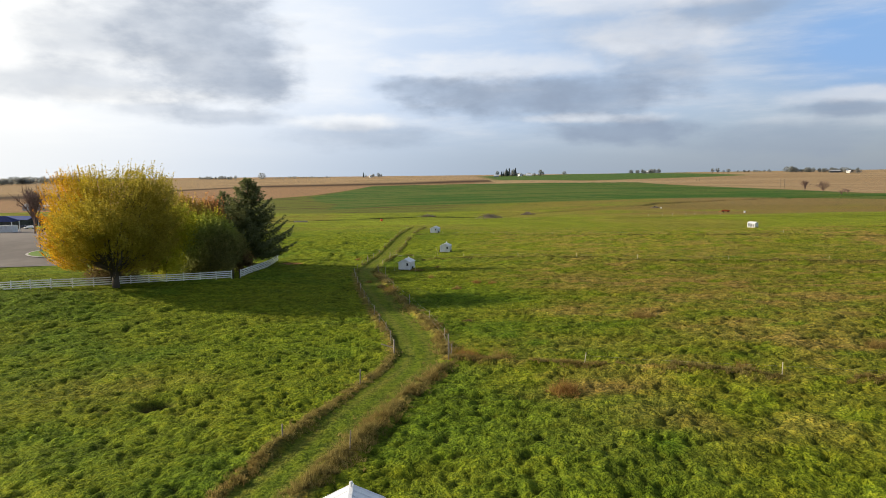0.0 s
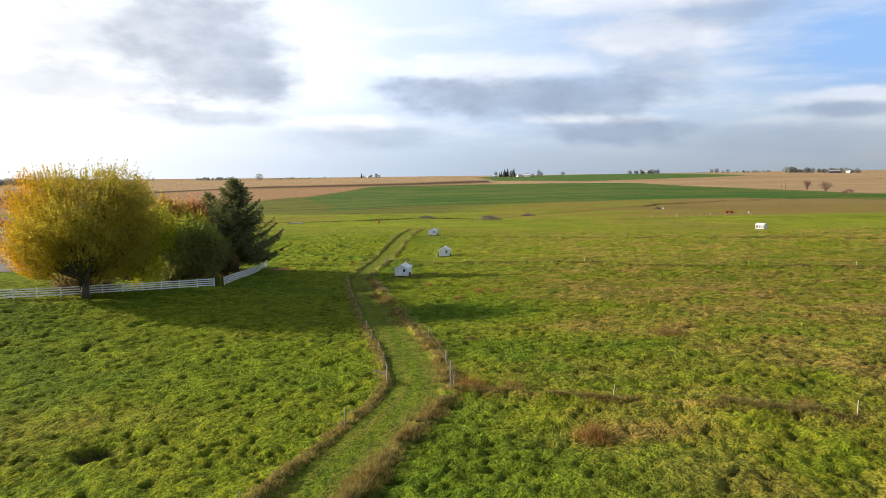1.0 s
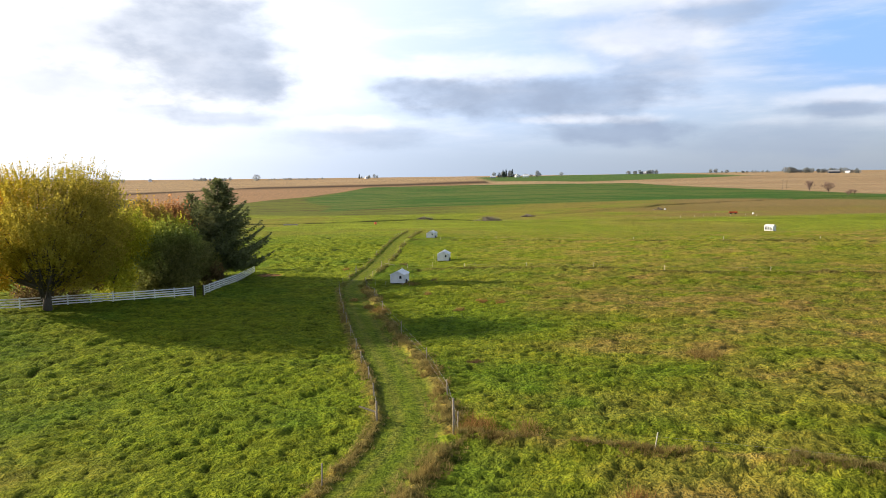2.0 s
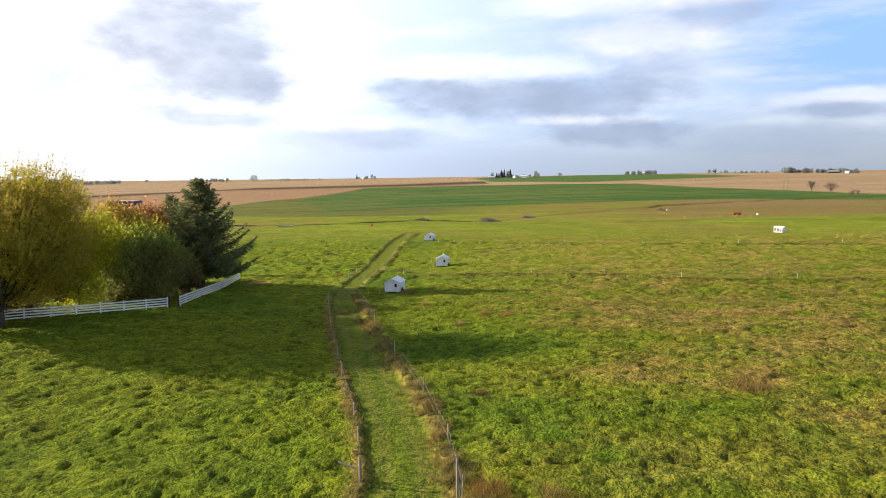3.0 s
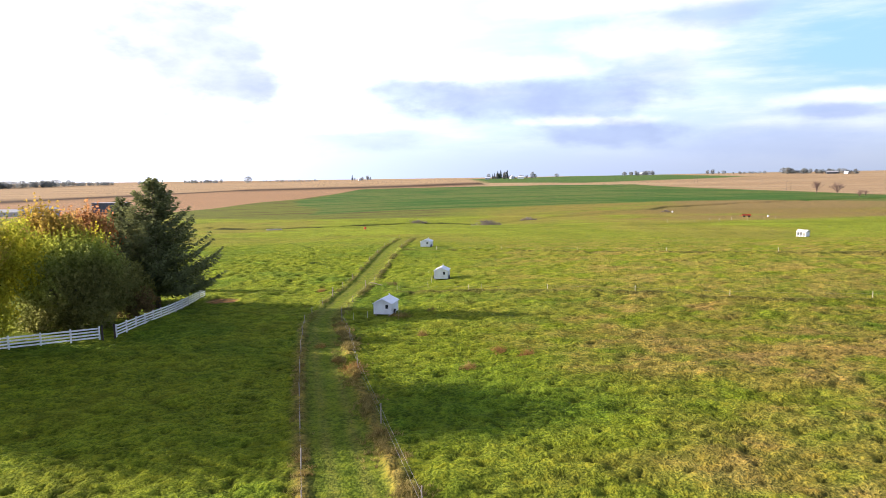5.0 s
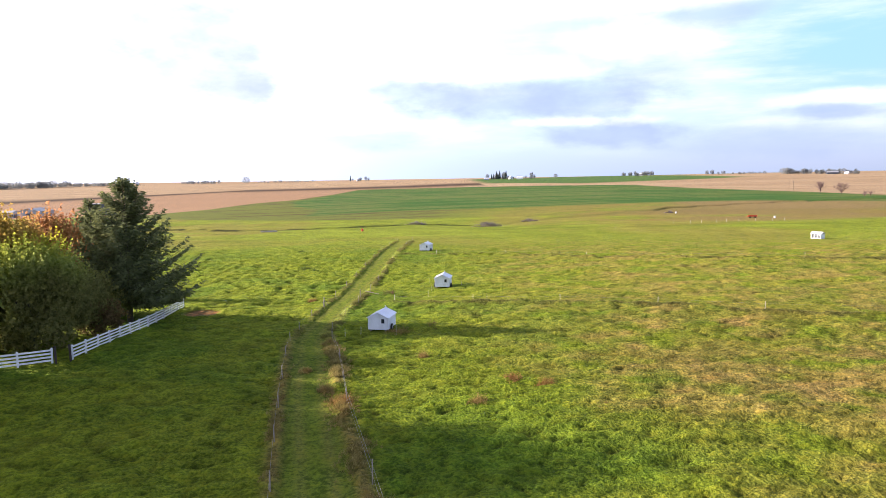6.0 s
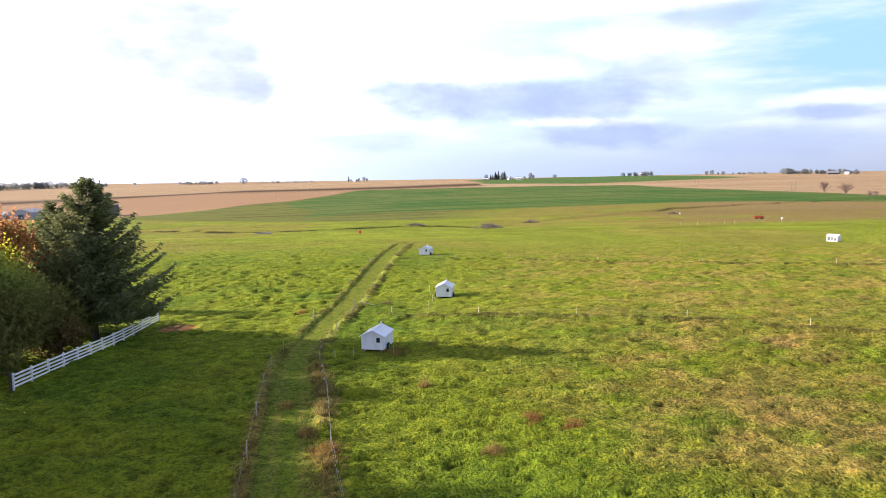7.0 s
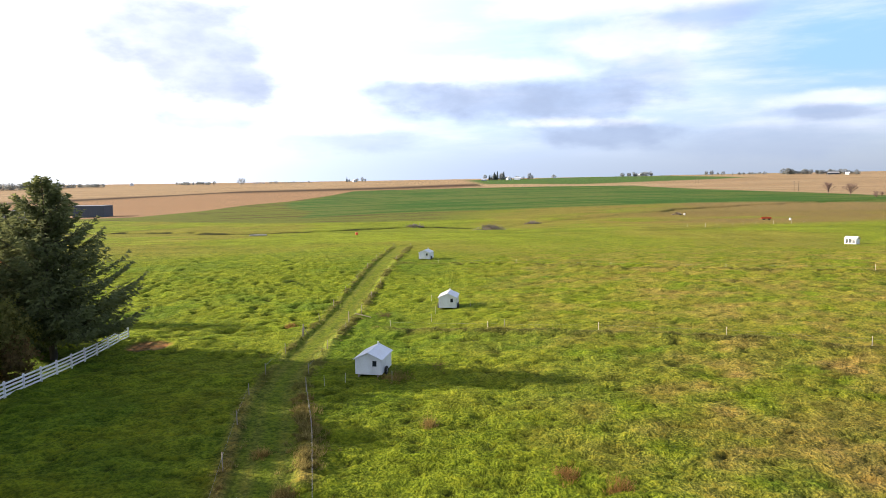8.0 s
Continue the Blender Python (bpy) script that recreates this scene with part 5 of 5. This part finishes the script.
tree_row((-1250, 1830), (-1085, 2110), 60, 20, "woods at the field's end", (0, 1), 40)
tree_row((-1085, 2130), (-985, 2190), 22, 12, "woods at the field's end", (0, 1), 30)
tree_row((-812, 2318), (-690, 2280), 26, 11, "trees of the first farm", (0, 1, 2))
far_tree(-589, 2250, 22, 1, "trees of the first farm")
tree_row((-560, 2290), (-380, 2310), 20, 7, "trees of the second farm", (0, 1))
tree_row((-262, 2320), (-210, 2330), 6, 16, "trees of the second farm", (2, 3))
tree_row((158, 1930), (206, 1925), 14, 21, "conifers of the farm on the rise", (3, 3, 2), 12)
tree_row((206, 1920), (262, 1880), 9, 9, "trees of the farm on the rise", (0, 1))
far_tree(268, 1885, 18, 2, "trees of the farm on the rise"), far_tree(276, 1890, 12, 2, "trees of the farm on the rise"), far_tree(352, 1990, 11, 1, "trees of the farm on the rise")
tree_row((520, 1900), (592, 1880), 20, 11, "trees on the green hill", (0, 2, 1))
tree_row((690, 1740), (712, 1730), 4, 11, "trees on the green hill", (0, 1))
tree_row((735, 1720), (800, 1680), 14, 6, "trees on the green hill", (0, 1))
tree_row((800, 1610), (838, 1570), 18, 13, "trees of the hilltop farm", (0, 1))
tree_row((845, 1560), (905, 1500), 22, 11, "trees of the hilltop farm", (0, 1, 2))


def far_house(x, y, turn, wide, long, eave, rise, walls, roof, label, name="farmhouse", windows=3, door=True):
    """A gabled building with door and window openings built as recessed parts."""
    root = thing(name, pose(x, y, z_at(x, y) - 0.2, 0, 0, turn), label, "house" if name == "farmhouse" else "barn")
    w, l = wide / 2, long / 2
    bm = bmesh.new()
    for s in (-1, 1):
        pts = [(-w, s * l, 0), (w, s * l, 0), (w, s * l, eave), (0, s * l, eave + rise), (-w, s * l, eave)]
        poly(bm, pts if s < 0 else pts[::-1])
        side = [(s * w, -l, 0), (s * w, l, 0), (s * w, l, eave), (s * w, -l, eave)]
        poly(bm, side if s > 0 else side[::-1])
    bmesh.ops.remove_doubles(bm, verts=bm.verts, dist=0.001)
    bmesh.ops.solidify(bm, geom=bm.faces[:], thickness=0.2)
    part("wall", bm_mesh("wall", bm, walls), root)
    for s in (-1, 1):
        bm = bmesh.new()
        slope = math.atan2(rise, w)
        box(bm, (math.hypot(w, rise) + 0.5, long + 0.8, 0.15), (0, 0, 0), Matrix.Translation((s * (w / 2 + 0.2), 0, eave + rise / 2 + 0.05)) @ Matrix.Rotation(s * slope, 4, "Y"))
        part("roof", bm_mesh("roof", bm, roof), root)
    bm = bmesh.new()
    box(bm, (0.9, 0.06, 1.3))
    pane = bm_mesh("window", bm, GLASS_DARK)
    for i in range(windows):
        part("window", pane, root, pose(-w + (i + 0.5) * wide / windows, -l - 0.02, eave * 0.6))
        part("window", pane, root, pose(-w - 0.02, -l + (i + 0.5) * long / windows, eave * 0.6, 0, 0, 90))
    if door:
        bm = bmesh.new()
        box(bm, (min(4.2, wide * 0.45) if name != "farmhouse" else 1.1, 0.08, min(4.0, eave * 0.75)), (0, -l - 0.03, min(4.0, eave * 0.75) / 2))
        part("door", bm_mesh("door", bm, DARK_STEEL), root)
    return root


far_house(214, 1905, 20, 9, 13, 5, 4, WHITE_PAINT, GREY_PAINT, "white farmhouse among conifers on the rise")
far_house(236, 1880, 70, 8, 16, 4, 3, WHITE_PAINT, TIN, "low white farm shed on the rise", "farm_shed", 2)
far_house(149, 1900, 80, 7, 14, 3.5, 2.5, GREY_PAINT, TIN, "low grey farm shed on the rise", "farm_shed", 2)
far_house(-968, 2335, 10, 9, 14, 5, 3.5, WHITE_PAINT, GREY_PAINT, "white farmhouse across the stubble")
far_house(-242, 2325, 30, 8, 11, 5, 3.5, WHITE_PAINT, GREY_PAINT, "small white farmhouse on the skyline")
far_house(560, 1890, 60, 9, 18, 4.5, 3, GREY_PAINT, TIN, "grey farm shed on the green hill", "farm_shed", 2)
far_house(868, 1525, 75, 8, 22, 3.6, 2.4, DARK_STEEL, GREY_PAINT, "long dark barn on the hilltop", "farm_shed", 3)
far_house(884, 1500, 40, 6, 8, 3.2, 2.2, WHITE_PAINT, TIN, "white shed on the hilltop", "farm_shed", 2)
# the yard beyond the trees
far_house(-334, 632, 4, 17, 26, 5.5, 2.6, GREY_PAINT, GREY_PAINT, "grey metal machine shed with a dark door", "machine_shed", 0)
far_house(-372, 640, 84, 11, 34, 4.0, 2.2, GREY_PAINT, GREY_PAINT, "long low grey shed in the yard", "machine_shed", 4)


def dark_barn(x, y, turn):
    """A big dark flat-topped store with ribbed cladding."""
    root = thing("dark_store", pose(x, y, z_at(x, y) - 0.3, 0, 0, turn), "large dark blue-grey metal store with a ribbed wall", "barn")
    bm = bmesh.new()
    box(bm, (27, 14, 9.6), (0, 0, 4.8), bevel=0.1)
    part("body", bm_mesh("body", bm, DARK_STEEL), root)
    rib = bmesh.new()
    box(rib, (0.25, 0.18, 9.3))
    rib = bm_mesh("rib", rib, DARK_STEEL)
    for i in range(14):
        part("rib", rib, root, pose(-13.0 + i * 2.0, -7.06, 4.75))
    bm = bmesh.new()
    box(bm, (27.4, 14.4, 0.35), (0, 0, 9.75), bevel=0.05)
    part("roof", bm_mesh("roof", bm, GREY_PAINT), root)


dark_barn(-280, 640, -4)
bare_tree(335, 636, 11, 6.0, 61, "leafless reddish tree at the field's edge")
bare_tree(333, 602, 10.5, 6.5, 62, "leafless reddish tree at the field's edge")
bare_tree(318, 548, 4.0, 3.5, 63, "low leafless bush at the field's edge")
bare_tree(330, 560, 4.4, 3.5, 64, "low leafless bush at the field's edge")
bare_tree(345, 590, 4.0, 3.5, 65, "low leafless bush at the field's edge")
bare_tree(-143, 240, 16.5, 7.0, 66, "leafless reddish tree beside the parking lot")


def power_pole(x, y, high):
    root = thing("power_pole", pose(x, y, z_at(x, y)), "thin wooden power pole in the stubble", "pole", "power poles")
    bm = bmesh.new()
    rod(bm, (0, 0, -0.5), (0, 0, high), 0.2, 0.14, 8)
    part("pole", bm_mesh("pole", bm, OLD_WOOD, True), root)
    bm = bmesh.new()
    box(bm, (2.4, 0.14, 0.16), (0, 0, high - 0.6))
    part("crossarm", bm_mesh("crossarm", bm, OLD_WOOD), root)


power_pole(381, 767, 10), power_pole(377, 768, 10), power_pole(428, 1160, 11), power_pole(433, 1160, 11)

# ---------------------------------------------------------------- the parking lot beyond the maple


def draped(name, x0, x1, y0, y1, lift, material, label, kind="structure", skew=0.0, round_ends=False):
    n, m = 50, 40
    u, v = np.meshgrid(np.linspace(0, 1, n), np.linspace(0, 1, m), indexing="ij")
    y = y0 + (y1 - y0) * v
    x = x0 + (x1 - x0) * u + skew * (y - y0)
    if round_ends:
        pull = np.sqrt(np.clip(1 - (2 * v - 1) ** 2 * 0.96, 0, 1))
        x = (x0 + x1) / 2 + (x1 - x0) * (u - 0.5) * pull
    z = land(x, y) + lift
    index = np.arange(n * m).reshape(n, m)
    quads = np.stack([index[:-1, :-1], index[1:, :-1], index[1:, 1:], index[:-1, 1:]], -1).reshape(-1, 4)
    ob = new(name, mesh_from(name, np.stack([x, y, z], -1).reshape(-1, 3), quads, material, None, True))
    return tagged(ob, label, name.replace("_", " "), kind=kind)


draped("parking_lot", -150, -66, 156, 318, 0.14, ASPHALT, "worn pinkish-grey asphalt parking lot", skew=-0.8)
draped("traffic_island", -107, -77, 168, 184, 0.30, CONCRETE, "concrete kerb of a grassed traffic island", round_ends=True)
LAWN = plain("short_lawn", (0.1, 0.19, 0.015), dirt=(0.16, 0.2, 0.03), amount=0.6, scale=0.6, rough=1.0, relief=0.05)
draped("island_lawn", -106.4, -77.6, 168.6, 183.4, 0.34, LAWN, "short green grass on the traffic island", round_ends=True)


def lamp_post(x, y):
    root = thing("street_lamp", pose(x, y, z_at(x, y) + 0.3), "dark metal lamp post on a concrete foot", "street lamp")
    bm = bmesh.new()
    rod(bm, (0, 0, 0), (0, 0, 0.9), 0.35, 0.3, 12)
    part("foot", bm_mesh("foot", bm, CONCRETE), root)
    bm = bmesh.new()
    rod(bm, (0, 0, 0.9), (0, 0, 8.2), 0.11, 0.07, 10)
    part("pole", bm_mesh("pole", bm, DARK_STEEL, True), root)
    bm = bmesh.new()
    box(bm, (0.9, 0.4, 0.16), (0.35, 0, 8.25), bevel=0.04)
    part("lamp_head", bm_mesh("lamp_head", bm, DARK_STEEL), root)


lamp_post(-105, 178)


def canopy(x, y, turn):
    root = thing("canopy", pose(x, y, z_at(x, y), 0, 0, turn), "blue-roofed open canopy on white posts", "canopy")
    bm = bmesh.new()
    rim = [bm.verts.new(p) for p in ((-5, -4, 4.2), (5, -4, 4.2), (5, 4, 4.2), (-5, 4, 4.2))]
    top = [bm.verts.new(p) for p in ((-1.5, 0, 6.2), (1.5, 0, 6.2))]
    for f in ((rim[0], rim[1], top[1], top[0]), (rim[1], rim[2], top[1]), (rim[2], rim[3], top[0], top[1]), (rim[3], rim[0], top[0])):
        bm.faces.new(f)
    bmesh.ops.solidify(bm, geom=bm.faces[:], thickness=0.15)
    part("roof", bm_mesh("roof", bm, BLUE_CLOTH), root)
    for sx in (-1, 1):
        for sy in (-1, 1):
            bm = bmesh.new()
            box(bm, (0.3, 0.3, 4.25), (sx * 4.6, sy * 3.6, 2.12), bevel=0.03)
            part("post", bm_mesh("post", bm, WHITE_PAINT), root)
    bm = bmesh.new()
    box(bm, (8.4, 5.2, 2.6), (0, 0.6, 1.3), bevel=0.05)
    part("kiosk", bm_mesh("kiosk", bm, WHITE_PAINT), root)


canopy(-166, 258, 12)


def car(x, y, turn, paint, label):
    root = thing("parked_car", pose(x, y, z_at(x, y) + 0.14, 0, 0, turn), label, "car", "cars on the parking lot")
    bm = bmesh.new()
    outline = [(-2.2, 0.45), (-2.25, 0.85), (-1.5, 0.98), (-0.8, 1.45), (0.8, 1.48), (1.5, 1.05), (2.2, 0.95), (2.25, 0.45)]
    faces = []
    for s in (-0.86, 0.86):
        faces.append([bm.verts.new((px, s * (0.82 if pz > 1.2 else 1), pz)) for px, pz in outline])
    bm.faces.new(faces[0]), bm.faces.new(faces[1][::-1])
    for i in range(len(outline)):
        j = (i + 1) % len(outline)
        bm.faces.new((faces[0][j], faces[0][i], faces[1][i], faces[1][j]))
    bmesh.ops.recalc_face_normals(bm, faces=bm.faces)
    bmesh.ops.bevel(bm, geom=bm.edges[:], offset=0.05, segments=2, affect="EDGES")
    part("body", bm_mesh("body", bm, paint, True), root)
    for s in (-1, 1):
        bm = bmesh.new()
        f = poly(bm, [(-1.15, s * 0.84, 1.02), (1.2, s * 0.84, 1.06), (0.7, s * 0.735, 1.4), (-0.72, s * 0.735, 1.38)])
        bmesh.ops.solidify(bm, geom=[f], thickness=0.02 * s)
        part("side_window", bm_mesh("side_window", bm, GLASS_DARK), root)
        for px in (-1.4, 1.4):
            bm = bmesh.new()
            rod(bm, (px, s * 0.7, 0.33), (px, s * 0.9, 0.33), 0.33, None, 16)
            wheel = part("wheel", bm_mesh("wheel", bm, RUBBER, True), root)
            bm = bmesh.new()
            rod(bm, (px, s * 0.89, 0.33), (px, s * 0.92, 0.33), 0.2, None, 12)
            part("rim", bm_mesh("rim", bm, STEEL), wheel)


CAR_WHITE = plain("white_car_paint", (0.75, 0.75, 0.75), amount=0.05, rough=0.25)
CAR_DARK = plain("dark_car_paint", (0.03, 0.035, 0.05), amount=0.05, rough=0.25)
CAR_BLUE = plain("blue_car_paint", (0.04, 0.08, 0.25), amount=0.05, rough=0.25)
for i, (x, y, turn, paint, label) in enumerate([
    (-176, 292, 8, CAR_WHITE, "white car on the parking lot"), (-168, 300, 100, CAR_WHITE, "white car on the parking lot"), (-184, 300, 5, CAR_DARK, "dark car on the parking lot"),
    (-152, 262, 15, CAR_DARK, "dark car beside the blue canopy"), (-158, 286, 10, CAR_BLUE, "blue car on the parking lot"), (-196, 306, 10, CAR_WHITE, "white car on the parking lot"), (-206, 312, 12, CAR_DARK, "dark car on the parking lot")]):
    car(x, y, turn, paint, label)
far_house(-250, 375, 82, 12, 60, 4.2, 1.6, CAR_DARK, BLUE_CLOTH, "long low building with a dark blue roof", "yard_shed", 6, False)
